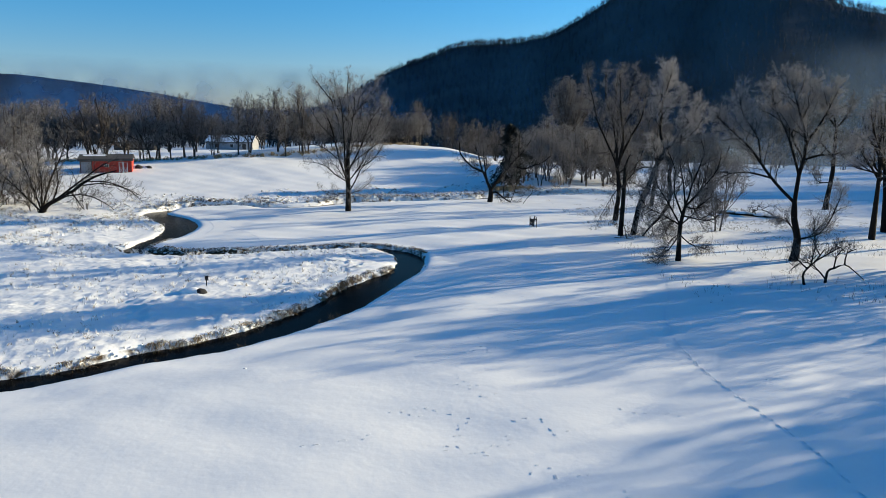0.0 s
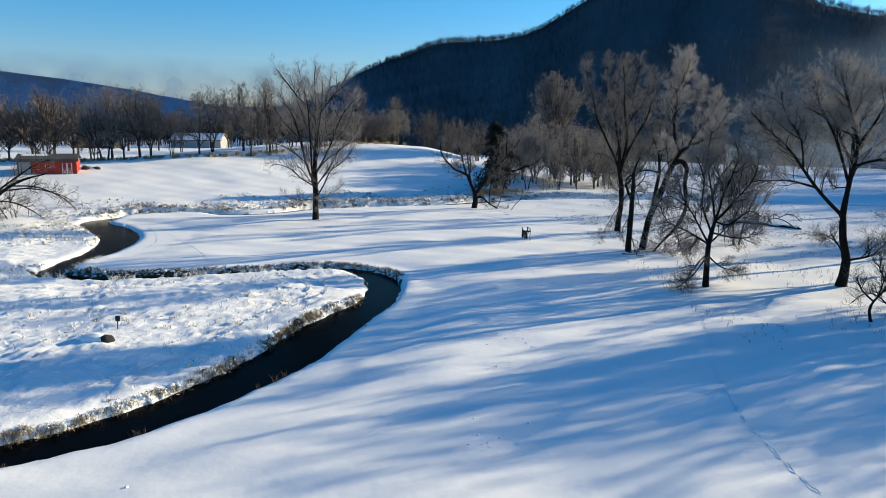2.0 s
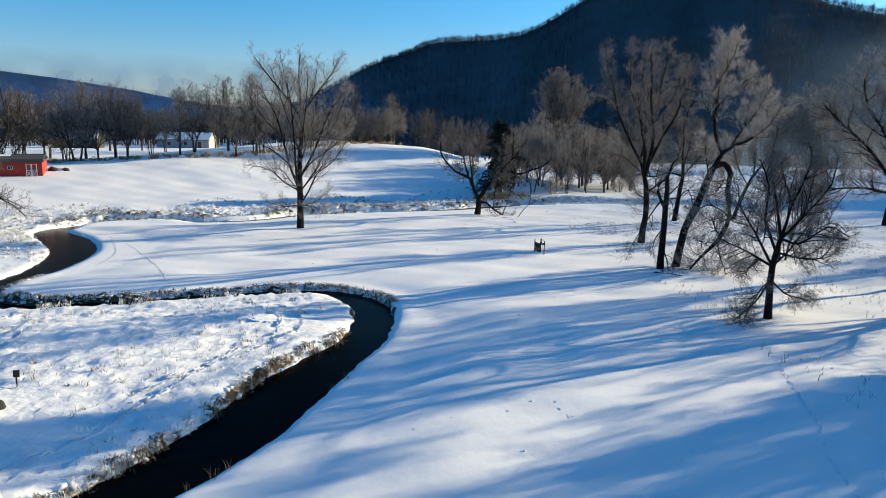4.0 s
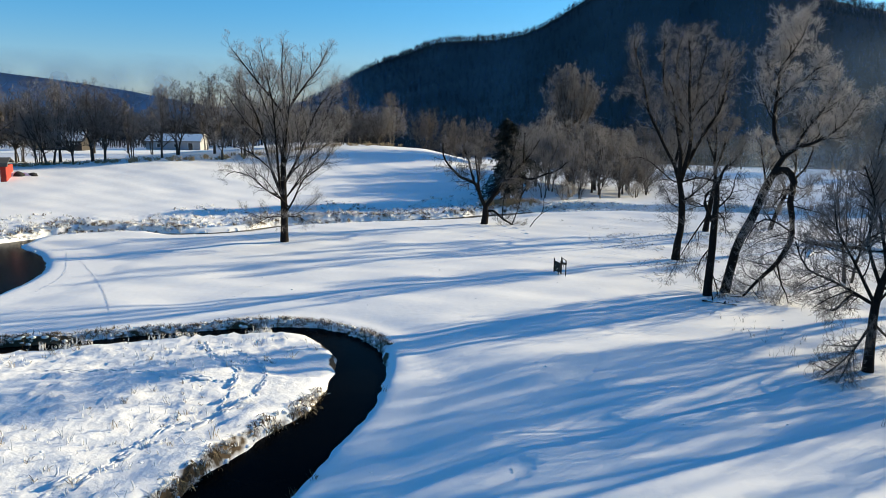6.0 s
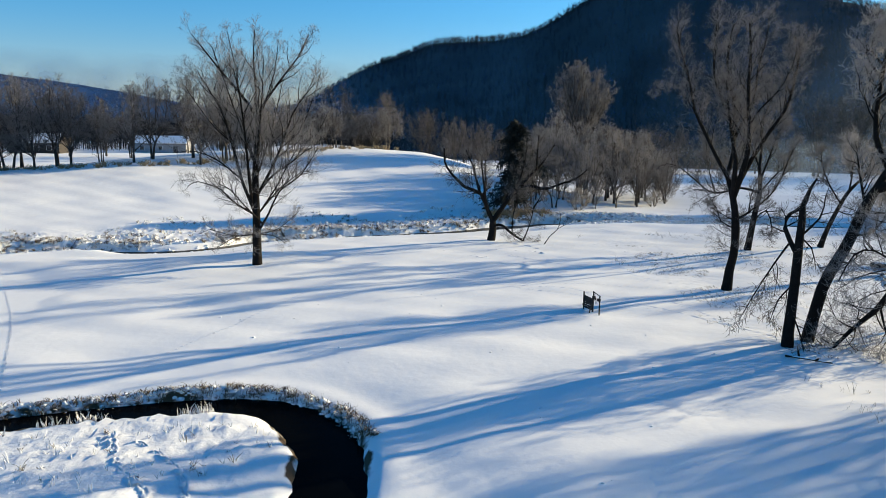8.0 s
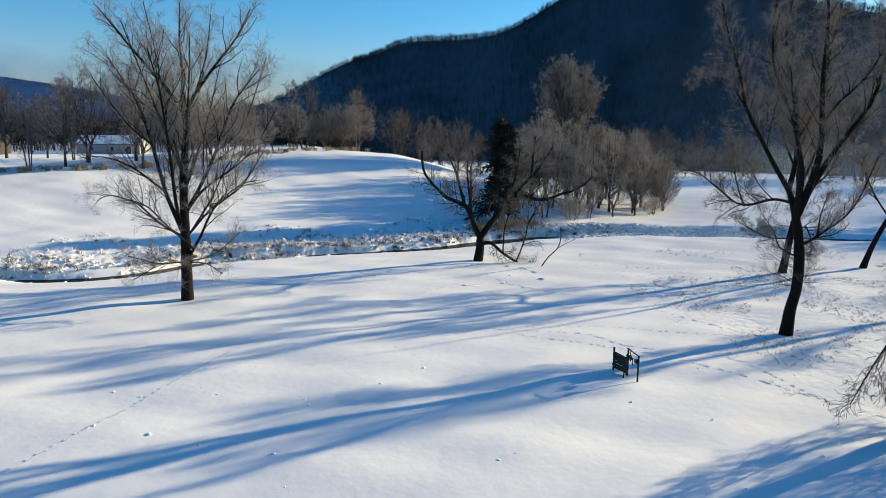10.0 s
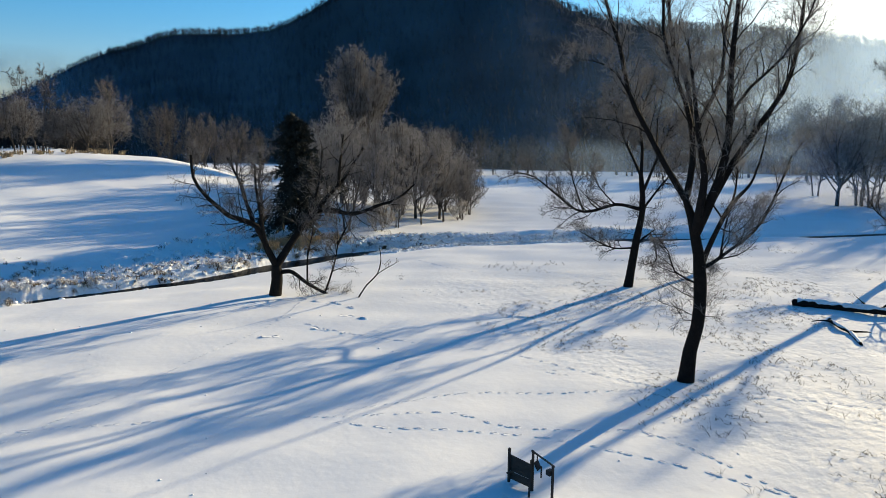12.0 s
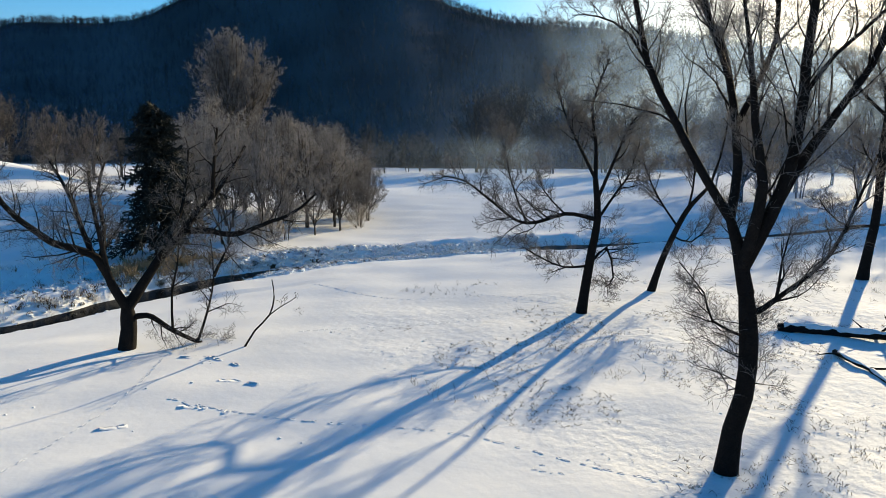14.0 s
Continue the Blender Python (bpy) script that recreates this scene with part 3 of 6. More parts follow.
t.bough(0.22, 0.02, (0.1, -0.1, 6.8), (-0.1, -0.5, 7.9), (-0.3, -0.8, 9.2), (-0.7, -0.7, 10.9), (-1.0, -0.6, 12.8), (-1.2, -0.3, 14.6))
t.bough(0.11, 0.02, (0.1, -0.1, 10.9), (-0.4, 0.0, 12.2), (-1.0, 0.4, 13.5), (-1.6, 0.6, 15.1), (-1.8, 0.5, 17.2), (-1.9, 0.1, 18.7))
t.bough(0.11, 0.02, (0.1, -0.1, 11.0), (0.6, -0.2, 12.2), (1.0, -0.2, 13.4), (1.2, 0.1, 15.2), (1.6, 0.2, 17.3), (1.8, 0.5, 18.7))
t.bough(0.22, 0.03, (0.1, -0.2, 6.6), (0.3, -1.1, 9.0), (0.2, -1.5, 10.7), (-0.1, -1.7, 12.5), (-0.4, -2.0, 14.3), (-0.6, -2.3, 16.5), (-0.9, -2.5, 18.0))
t.bough(0.15, 0.03, (0.5, -0.7, 7.7), (1.1, -1.3, 9.8), (1.7, -1.9, 11.4), (2.2, -2.3, 12.6), (2.4, -2.5, 14.1), (2.6, -2.4, 15.8), (2.7, -2.3, 17.1))
t.bough(0.07, 0.02, (0.8, -1.0, 11.9), (1.0, -1.7, 12.9), (1.4, -2.7, 13.9), (1.6, -3.5, 15.2), (1.6, -3.9, 16.3))
t.bough(0.10, 0.02, (0.3, -0.4, 4.9), (0.7, -0.6, 5.2), (1.2, -1.0, 5.9), (1.8, -1.5, 6.7), (2.3, -1.8, 7.9), (2.8, -2.2, 10.0))
t.bough(0.05, 0.01, (0.1, -0.2, 4.6), (-0.6, 0.5, 5.0), (-0.9, 0.6, 5.8), (-1.4, 1.1, 6.7))
t.bough(0.05, 0.01, (0.8, -1.1, 5.7), (0.9, -0.9, 6.8), (1.2, -0.8, 7.9))
t.bough(0.05, 0.01, (-1.6, 2.2, 12.2), (-2.6, 2.4, 13.6), (-3.6, 2.7, 14.0), (-4.5, 2.8, 13.9))
t.bough(0.05, 0.01, (0.6, -0.8, 8.9), (0.9, 0.5, 9.9), (1.5, 1.3, 11.4))
t.finish("cottonwood", (21.95, 89.9), BARK, DULL_TWIG, "tall dark multi-stemmed bare tree rising from the snowy meadow", branches=2.3, shoots=9, twigs=14, reach=0.95, lean=0.55, stout=0.028, burr=14, up=0.16, thin=0.006, curl=0.9)

t = Tree(12)
t.bough(0.30, 0.20, (0.0, 0.0, 0.0), (0.2, -0.2, 2.0), (0.4, -0.4, 3.7), (0.6, -0.5, 5.6), (0.4, -0.4, 7.9))
t.bough(0.13, 0.03, (0.5, -0.4, 7.6), (0.6, -0.1, 9.8), (0.6, 0.4, 12.0), (1.5, 0.0, 14.7))
t.bough(0.11, 0.02, (0.5, -0.5, 7.3), (0.8, -1.6, 9.5), (0.8, -2.5, 11.0), (0.8, -3.4, 11.7))
t.bough(0.11, 0.02, (0.4, -0.4, 7.9), (-0.1, 1.0, 10.5), (-0.2, 2.0, 12.1), (-0.1, 2.8, 14.2))
t.bough(0.13, 0.03, (0.5, -0.5, 5.3), (-1.0, 0.6, 5.7), (-2.7, 1.9, 5.2), (-4.2, 3.0, 6.3), (-5.6, 4.0, 7.7), (-6.7, 4.7, 8.0))
t.bough(0.07, 0.01, (-2.4, 2.2, 5.3), (-2.9, 3.1, 7.5), (-3.0, 3.7, 9.1), (-3.1, 4.1, 10.8))
t.bough(0.06, 0.01, (-0.9, 0.8, 5.7), (-2.1, 1.2, 7.2), (-2.8, 1.2, 8.8))
t.bough(0.08, 0.02, (0.4, -0.3, 3.0), (1.4, -0.6, 4.0), (2.1, -0.5, 2.0), (2.1, 0.2, 1.3))
t.bough(0.08, 0.02, (0.3, -0.3, 3.1), (-1.0, 0.5, 2.9), (-2.2, 1.1, 3.4), (-3.2, 1.6, 4.0))
t.bough(0.08, 0.02, (0.6, -0.5, 6.0), (1.9, -0.8, 7.6), (2.8, -0.7, 8.3), (3.6, -0.6, 9.9))
t.finish("willow_tree", (31.5, 107.3), BARK, DULL_TWIG, "bare willow with one long arm sweeping low over the snow", branches=3.0, shoots=8, twigs=11, reach=1.0, burr=7, up=0.16, lean=0.45, thin=0.0108, curl=0.9)

t = Tree(13)
t.bough(0.26, 0.02, (0.0, 0.0, 0.0), (0.4, -0.4, 1.8), (0.9, -0.9, 3.8), (1.5, -1.6, 5.7), (2.4, -2.6, 7.6), (2.8, -3.1, 10.5), (3.1, -3.0, 13.0))
t.bough(0.08, 0.02, (1.2, -1.3, 4.7), (0.5, -0.1, 6.4), (0.1, 0.9, 8.2), (0.1, 1.4, 9.4))
t.bough(0.08, 0.02, (1.5, -1.6, 5.7), (1.3, -2.1, 8.3), (0.3, -1.9, 10.5))
t.bough(0.07, 0.02, (0.9, -0.9, 3.8), (2.0, -1.6, 3.4), (2.9, -2.2, 4.6), (3.4, -2.3, 5.8))
t.finish("leaning_tree", (40.0, 109.8), BARK, DULL_TWIG, "slender bare tree leaning over the snowy meadow", branches=3.0, shoots=9, twigs=11, up=0.16, thin=0.0115, reach=1.15)

t = Tree(14)
t.bough(0.38, 0.20, (0.0, 0.0, 0.0), (0.1, -0.2, 2.3), (0.3, -0.4, 5.9), (0.3, -0.4, 9.5), (0.3, -0.4, 11.9))
t.bough(0.14, 0.03, (0.3, -0.4, 11.9), (0.0, 0.7, 13.0), (-0.5, 2.0, 14.8), (-0.7, 3.0, 16.1))
t.bough(0.14, 0.03, (0.3, -0.4, 11.9), (-0.4, -0.4, 13.9), (-1.3, 0.2, 16.7))
t.bough(0.14, 0.03, (0.3, -0.4, 11.7), (1.5, -0.5, 13.4), (2.6, -0.3, 15.9))
t.bough(0.10, 0.02, (0.2, -0.3, 3.2), (-0.5, 1.3, 3.5), (-0.9, 2.6, 4.8), (-0.9, 3.2, 5.7))
t.bough(0.10, 0.02, (0.2, -0.4, 7.7), (0.5, -1.6, 9.5), (0.6, -2.8, 10.4))
t.bough(0.09, 0.02, (0.2, -0.4, 8.2), (-1.2, 0.0, 9.5), (-2.4, 0.0, 11.0))
t.finish("bare_tree", (56.6, 104.6), BARK, DULL_TWIG, "tall bare tree beside the fallen log", branches=2.8, shoots=9, twigs=10, thin=0.0115, reach=1.15)

t = Tree(15)
t.bough(0.40, 0.36, (0.0, 0.0, 0.0), (0.2, 0.0, 1.0), (0.2, 0.0, 2.0))
t.bough(0.27, 0.07, (0.2, 0.0, 2.0), (1.1, 0.2, 3.2), (2.1, 0.4, 4.5), (3.6, 0.5, 6.2), (5.1, 0.6, 7.7), (6.5, 0.8, 9.8))
t.bough(0.19, 0.034, (3.1, -0.3, 5.7), (4.2, -0.7, 5.7), (5.5, -1.0, 5.5), (6.9, -1.4, 5.9), (8.3, -1.7, 6.5), (9.3, -2.0, 7.4))
t.bough(0.23, 0.055, (0.1, 0.0, 1.9), (-0.5, -0.2, 3.2), (-1.1, -0.4, 4.7), (-2.9, -0.4, 5.6), (-4.1, -0.6, 6.8), (-4.8, -0.7, 8.0), (-4.9, -1.0, 9.4))
t.bough(0.14, 0.034, (-0.5, 0.1, 3.2), (-1.3, 0.6, 5.1), (-1.7, 1.2, 6.9), (-2.1, 1.7, 8.1), (-2.5, 2.3, 9.1))
t.bough(0.12, 0.034, (-0.4, 0.0, 3.2), (-0.8, -0.6, 5.3), (-1.1, -1.2, 7.5), (-1.2, -1.9, 8.8))
t.bough(0.14, 0.034, (-1.0, 0.1, 4.7), (-0.6, 0.7, 6.1), (-0.6, 1.4, 7.8), (-0.1, 2.0, 9.1))
t.bough(0.16, 0.069, (0.4, 0.0, 1.7), (1.4, -0.3, 1.6), (2.2, -0.5, 0.8), (3.1, -0.7, 0.2), (4.3, -1.0, -0.4))
t.bough(0.07, 0.017, (2.3, -0.3, 0.8), (2.3, -0.3, 2.6), (2.6, -0.3, 4.0), (2.7, -0.3, 5.1))
t.bough(0.07, 0.017, (3.4, -0.4, 0.1), (4.0, -0.4, 1.8), (4.3, -0.5, 3.3), (4.2, -0.5, 5.2))
t.bough(0.09, 0.017, (4.3, -0.5, 3.0), (4.8, -0.4, 4.1), (5.3, -0.3, 5.0))
t.bough(0.11, 0.034, (2.0, -0.2, 4.5), (3.0, 0.3, 6.5), (3.5, 1.0, 8.2), (3.8, 1.6, 9.8))
t.bough(0.11, 0.034, (4.8, -0.5, 7.6), (4.5, -1.5, 9.3), (4.3, -2.5, 10.7))
t.finish("forked_tree", (7.4, 113.3), BARK, DULL_TWIG, "low forked bare tree with frosted twigs on the creek bank", branches=2.3, shoots=9, twigs=8, reach=0.95, up=0.08, lean=0.4, thin=0.0085)

t = Tree(16)
t.bough(0.05, 0.02, (0.0, 0.0, 0.0), (0.7, -0.2, 0.8), (1.4, -0.4, 1.5), (1.7, -0.4, 2.4), (1.6, -0.4, 3.3))
t.bough(0.03, 0.01, (1.4, -0.4, 1.5), (2.1, -0.4, 1.9), (2.8, -0.5, 2.3))
t.finish("sapling", (12.3, 110.7), BARK, TWIG, "thin bent bare sapling in the snow", branches=2.0, shoots=3, twigs=2, reach=0.6)

t = Tree(17)
t.bough(0.31, 0.26, (0.0, 0.0, 0.0), (0.5, -0.3, 2.9), (1.2, -0.7, 5.1), (1.9, -1.0, 7.4), (2.2, -1.2, 8.3))
t.bough(0.27, 0.06, (2.2, -1.2, 8.3), (2.8, -1.6, 8.5), (3.2, -2.0, 7.7), (3.0, -2.1, 6.4), (3.2, -2.3, 4.5), (2.4, -2.1, 2.5), (1.3, -1.6, 0.9), (0.4, -1.3, -0.4))
t.bough(0.07, 0.02, (3.5, -1.8, 4.4), (2.1, -1.7, 5.2), (1.1, -1.7, 5.0), (0.3, -1.9, 3.7))
t.bough(0.06, 0.01, (2.7, -1.5, 2.5), (2.8, -2.2, 1.1), (2.9, -3.1, 0.0), (1.7, -3.2, -0.7))
t.bough(0.19, 0.11, (2.2, -1.1, 8.1), (2.8, -1.1, 9.2), (3.6, -1.1, 9.9), (4.3, -1.2, 10.3))
t.bough(0.16, 0.03, (2.6, -1.4, 9.2), (2.2, -0.8, 10.8), (2.3, -0.5, 12.8), (2.5, -0.3, 14.5), (2.8, -0.1, 16.0), (2.9, 0.2, 17.4))
t.bough(0.09, 0.02, (2.2, -1.1, 13.0), (2.4, -2.0, 13.6), (2.9, -3.0, 14.3), (3.1, -3.9, 14.8))
t.bough(0.10, 0.02, (3.3, -1.7, 9.9), (4.3, -1.4, 11.4), (5.4, -1.0, 12.7), (6.3, -0.5, 14.1))
t.bough(0.11, 0.02, (3.7, -1.9, 10.1), (4.2, -3.0, 10.5), (4.9, -4.1, 11.4), (5.2, -5.0, 12.9))
t.bough(0.08, 0.02, (1.9, -1.0, 7.4), (1.9, -0.4, 8.6), (1.8, 0.2, 10.5))
t.bough(0.06, 0.02, (1.7, -0.9, 6.1), (2.6, -1.0, 6.2), (3.2, -1.0, 7.4), (3.0, -0.5, 8.1))
t.bough(0.06, 0.01, (2.1, -1.1, 14.4), (2.3, 0.5, 15.4), (3.2, 1.7, 16.8))
t.bough(0.06, 0.01, (2.3, -1.2, 15.7), (2.2, -2.9, 16.4), (1.9, -4.4, 17.2))
t.finish("arched_tree", (20.9, 77.4), BARK, RIME_TWIG, "leaning bare willow with a broken bough arching to the snow", branches=3.0, shoots=10, twigs=12, reach=1.15, thin=0.009, curl=1.0)

t = Tree(18)
t.bough(0.28, 0.17, (0.0, 0.0, 0.0), (0.0, 0.0, 1.9), (0.1, 0.0, 4.8), (0.1, 0.0, 6.5), (0.1, -0.1, 7.4))
t.bough(0.13, 0.03, (0.1, -0.1, 7.3), (0.3, -0.2, 8.1), (0.6, -0.3, 8.8))
t.bough(0.14, 0.07, (-0.1, 0.0, 5.1), (-0.5, 0.5, 6.3), (-0.2, 0.5, 7.0), (0.3, 0.4, 7.2))
t.bough(0.05, 0.01, (-0.1, 0.1, 5.4), (-1.0, 0.1, 4.2), (-1.8, 0.2, 2.9), (-2.6, 0.2, 1.3))
t.bough(0.05, 0.01, (0.1, 0.0, 2.7), (-0.3, 0.7, 2.1), (-0.4, 1.3, 0.9))
t.bough(0.06, 0.01, (0.1, -0.1, 5.7), (1.0, -0.1, 6.7), (1.3, 0.1, 7.8), (1.6, 0.3, 8.3))
t.bough(0.05, 0.01, (0.0, 0.0, 1.8), (0.3, -0.7, 0.7), (0.3, -1.3, -0.5))
t.bough(0.05, 0.01, (0.2, -0.1, 5.5), (0.4, -0.8, 5.2), (0.4, -1.3, 4.3))
t.finish("tree_snag", (19.3, 76.3), BARK, TWIG, "broken dead tree snag with drooping twigs", branches=2.6, shoots=7, twigs=4, up=-0.1)

t = Tree(19)
t.bough(0.28, 0.16, (0.0, 0.0, 0.0), (0.0, 0.0, 1.6), (0.0, 0.0, 3.2), (0.3, -0.2, 4.8))
t.bough(0.10, 0.02, (0.3, -0.2, 4.8), (0.9, 0.1, 6.6), (0.8, 0.7, 7.9), (0.6, 1.4, 9.3))
t.bough(0.10, 0.02, (0.2, -0.1, 4.3), (-0.8, -0.2, 6.1), (-1.0, -0.7, 7.9), (-1.8, -0.8, 9.4))
t.bough(0.09, 0.02, (0.0, 0.0, 3.2), (-1.4, -0.1, 5.2), (-2.5, -0.3, 6.5), (-3.1, -0.8, 7.8))
t.bough(0.09, 0.02, (0.3, -0.2, 4.6), (1.6, 0.0, 5.8), (2.3, 0.4, 7.3), (2.8, 0.9, 8.9))
t.bough(0.09, 0.02, (0.1, -0.1, 3.7), (1.7, -0.1, 3.5), (3.3, 0.0, 3.6), (4.2, 0.3, 4.6))
t.bough(0.07, 0.01, (-0.1, 0.0, 2.3), (-1.1, -0.2, 1.0), (-2.3, -0.4, 0.1), (-3.4, -0.6, -0.4))
t.bough(0.07, 0.01, (0.0, 0.0, 2.7), (1.1, 0.2, 1.7), (2.2, 0.5, 1.2), (3.0, 0.8, 0.9))
t.bough(0.08, 0.02, (0.2, -0.1, 4.6), (0.8, -1.5, 4.6), (1.7, -3.0, 5.8), (2.2, -4.3, 5.5))
t.bough(0.08, 0.02, (0.1, 0.0, 3.2), (-0.4, 1.3, 3.4), (-0.5, 2.4, 2.4), (-0.4, 3.5, 2.1))
t.bough(0.08, 0.02, (0.7, -0.3, 6.6), (1.3, -0.6, 8.2), (1.6, -0.7, 9.5), (1.3, -0.6, 10.4))
t.bough(0.09, 0.02, (0.3, -0.2, 4.8), (0.2, 0.6, 6.8), (-0.3, 0.7, 9.0), (-0.2, 0.4, 11.2))
t.bough(0.08, 0.02, (0.0, 0.0, 3.0), (-1.6, 0.6, 3.9), (-3.2, 0.9, 4.6), (-3.9, 1.0, 5.9))
t.bough(0.08, 0.02, (0.3, -0.2, 4.7), (2.0, -0.6, 6.6), (3.0, -0.8, 8.0), (3.3, -0.7, 9.6))
t.bough(0.07, 0.02, (0.1, 0.0, 2.9), (1.6, 0.7, 4.0), (2.7, 1.0, 5.4), (3.3, 1.0, 6.8))
t.bough(0.06, 0.01, (0.0, 0.0, 2.5), (-1.0, -0.9, 2.2), (-2.0, -1.6, 1.2), (-2.6, -2.0, 0.4))
t.finish("bushy_tree", (20.5, 60.8), BARK, DULL_TWIG, "short bushy bare tree with tangled frosted twigs", branches=3.8, shoots=9, twigs=10, up=0.06, thin=0.008).scale = (0.88, 0.88, 1.0)

t = Tree(20)
t.bough(0.34, 0.24, (0.0, 0.0, 0.0), (0.2, -0.1, 2.0), (-0.1, 0.0, 3.7), (-0.2, 0.1, 5.1))
t.bough(0.15, 0.03, (-0.2, 0.1, 4.8), (-2.2, 0.5, 7.0), (-4.0, 0.9, 9.5), (-5.2, 0.9, 10.7), (-7.0, 1.3, 12.5))
t.bough(0.19, 0.04, (-0.1, 0.1, 5.3), (0.1, 0.2, 7.6), (0.5, 0.3, 10.3), (-0.2, 0.9, 13.5), (-0.7, 1.5, 15.6))
t.bough(0.12, 0.02, (-0.1, 0.1, 7.6), (-0.7, 1.1, 10.7), (-1.5, 2.3, 13.1), (-1.6, 3.0, 15.0))
t.bough(0.11, 0.02, (0.2, -0.1, 8.4), (1.2, -1.3, 9.1), (2.8, -2.9, 9.4), (3.2, -3.8, 10.4))
t.bough(0.11, 0.02, (0.3, -0.1, 10.3), (1.5, 0.0, 12.2), (2.4, 0.3, 13.8), (3.0, 0.7, 14.6))
t.bough(0.10, 0.02, (0.2, -0.1, 2.0), (1.4, -1.5, 2.7), (1.9, -2.4, 4.4), (2.0, -3.3, 6.6))
t.bough(0.10, 0.02, (-2.0, 1.0, 7.1), (-3.3, 2.4, 7.5), (-4.7, 3.8, 7.4), (-5.6, 5.1, 7.8))
t.bough(0.07, 0.01, (0.1, -0.1, 1.7), (-0.5, 0.8, 3.6), (-0.8, 1.5, 3.0))
t.bough(0.09, 0.02, (0.0, 0.0, 9.5), (-0.5, 1.4, 11.7), (1.2, 1.7, 13.8), (1.7, 2.5, 15.4))
t.bough(0.08, 0.02, (-3.0, 1.5, 8.6), (-3.6, 0.7, 10.6), (-5.1, 0.3, 12.5), (-5.8, -0.4, 13.9))
t.finish("spreading_tree", (30.7, 61.3), BARK, RIME_TWIG, "wide-spreading bare tree with frosted crown", branches=3.0, shoots=10, twigs=11, reach=1.15, thin=0.009, curl=1.0)

# the elm: a straight stem with rising boughs all round
t = Tree(31)
t.bough(0.38, 0.17, (0, 0, 0), (0.05, 0, 2.5), (0.0, 0.1, 5.5), (0.1, 0, 8.2), (0.4, 0.1, 11.0), (0.2, 0, 12.4))
t.bough(0.13, 0.02, (0.2, 0, 12.3), (0.3, 0.3, 14.2), (0.1, 0.5, 16.4), (0.3, 0.4, 18.8))
t.bough(0.13, 0.02, (0.2, 0, 12.2), (-0.9, -0.3, 13.8), (-2.6, -0.6, 16.1), (-4.2, -0.8, 18.2))
t.bough(0.14, 0.02, (0.4, 0.1, 11.4), (1.0, 0.4, 13.0), (2.6, 0.6, 15.4), (3.6, 0.8, 16.8), (4.5, 0.9, 18.6))
# limbs that part from the stem all round: azimuth, then how far out and how high
for turn, r, run in ((180, 0.19, ((0.3, 4.6), (1.3, 7.4), (1.9, 10.2), (2.7, 12.8), (4.2, 15.4))), (0, 0.17, ((0.2, 6.2), (1.3, 8.0), (2.2, 9.9), (3.2, 12.5), (5.0, 14.8))), (12, 0.14, ((0.2, 5.3), (1.2, 6.9), (3.4, 8.7), (4.8, 10.3), (6.0, 12.6))),
                      (350, 0.12, ((0.2, 2.9), (1.2, 4.5), (2.0, 6.2), (3.9, 7.6), (5.3, 9.6))), (172, 0.12, ((0.2, 4.3), (2.2, 5.4), (3.2, 6.3), (4.9, 6.8), (5.8, 6.4))), (190, 0.1, ((1.2, 7.2), (3.0, 8.7), (4.6, 9.3), (6.0, 9.2))),
                      (95, 0.16, ((0.2, 5.6), (1.4, 7.8), (2.2, 10.4), (3.4, 13.6), (4.4, 15.8))), (265, 0.16, ((0.2, 5.0), (1.2, 7.2), (2.0, 10.2), (3.0, 13.2), (4.4, 15.6))), (60, 0.12, ((0.2, 7.4), (1.4, 9.6), (2.6, 12.4), (3.8, 15.6))),
                      (300, 0.12, ((0.2, 7.8), (1.2, 10.0), (2.2, 13.0), (3.0, 16.4))), (130, 0.12, ((0.2, 8.4), (1.3, 10.6), (2.8, 13.6), (4.0, 16.6))), (230, 0.12, ((0.2, 8.8), (1.2, 11.0), (2.4, 14.0), (3.6, 17.2))),
                      (110, 0.1, ((0.2, 3.8), (2.0, 5.6), (3.8, 7.4), (5.2, 8.0))), (250, 0.1, ((0.2, 3.4), (2.0, 5.0), (3.6, 6.4), (5.0, 7.0))), (40, 0.1, ((0.2, 4.2), (2.0, 6.0), (4.0, 7.4), (5.4, 7.6))), (320, 0.1, ((0.2, 4.6), (2.0, 6.2), (3.8, 8.2), (5.2, 9.6))),
                      (178, 0.06, ((0.2, 2.5), (2.0, 2.4), (3.9, 2.9))), (8, 0.06, ((0.2, 2.6), (1.8, 3.0), (3.4, 4.4))), (215, 0.06, ((0.2, 2.9), (1.8, 2.6), (3.4, 1.7))), (330, 0.06, ((0.2, 2.7), (1.7, 2.6), (3.0, 2.0))), (275, 0.05, ((0.2, 3.0), (1.6, 3.0), (3.0, 2.4))),
                      (5, 0.07, ((2.2, 9.9), (3.6, 11.0), (4.6, 13.2), (5.4, 15.6))), (185, 0.07, ((1.9, 10.2), (3.2, 11.4), (4.6, 13.4), (5.2, 14.4))), (355, 0.06, ((1.0, 13.2), (1.8, 15.4), (2.2, 18.0))), (200, 0.06, ((0.8, 13.8), (1.2, 15.8), (1.8, 18.6)))):
    c, w = math.cos(radians(turn)), math.sin(radians(turn))
    t.bough(r * 0.82, 0.015, *[(0.1 + c * out, w * out, z) for out, z in run])
t.finish("elm", (-13.4, 99.5), BARK, RIME_TWIG, "tall bare elm with a frosted fan-shaped crown beside the creek", branches=1.9, shoots=7, twigs=12, reach=1.15, thin=0.0066, burr=36, up=0.2, lean=0.52, size=1.0)

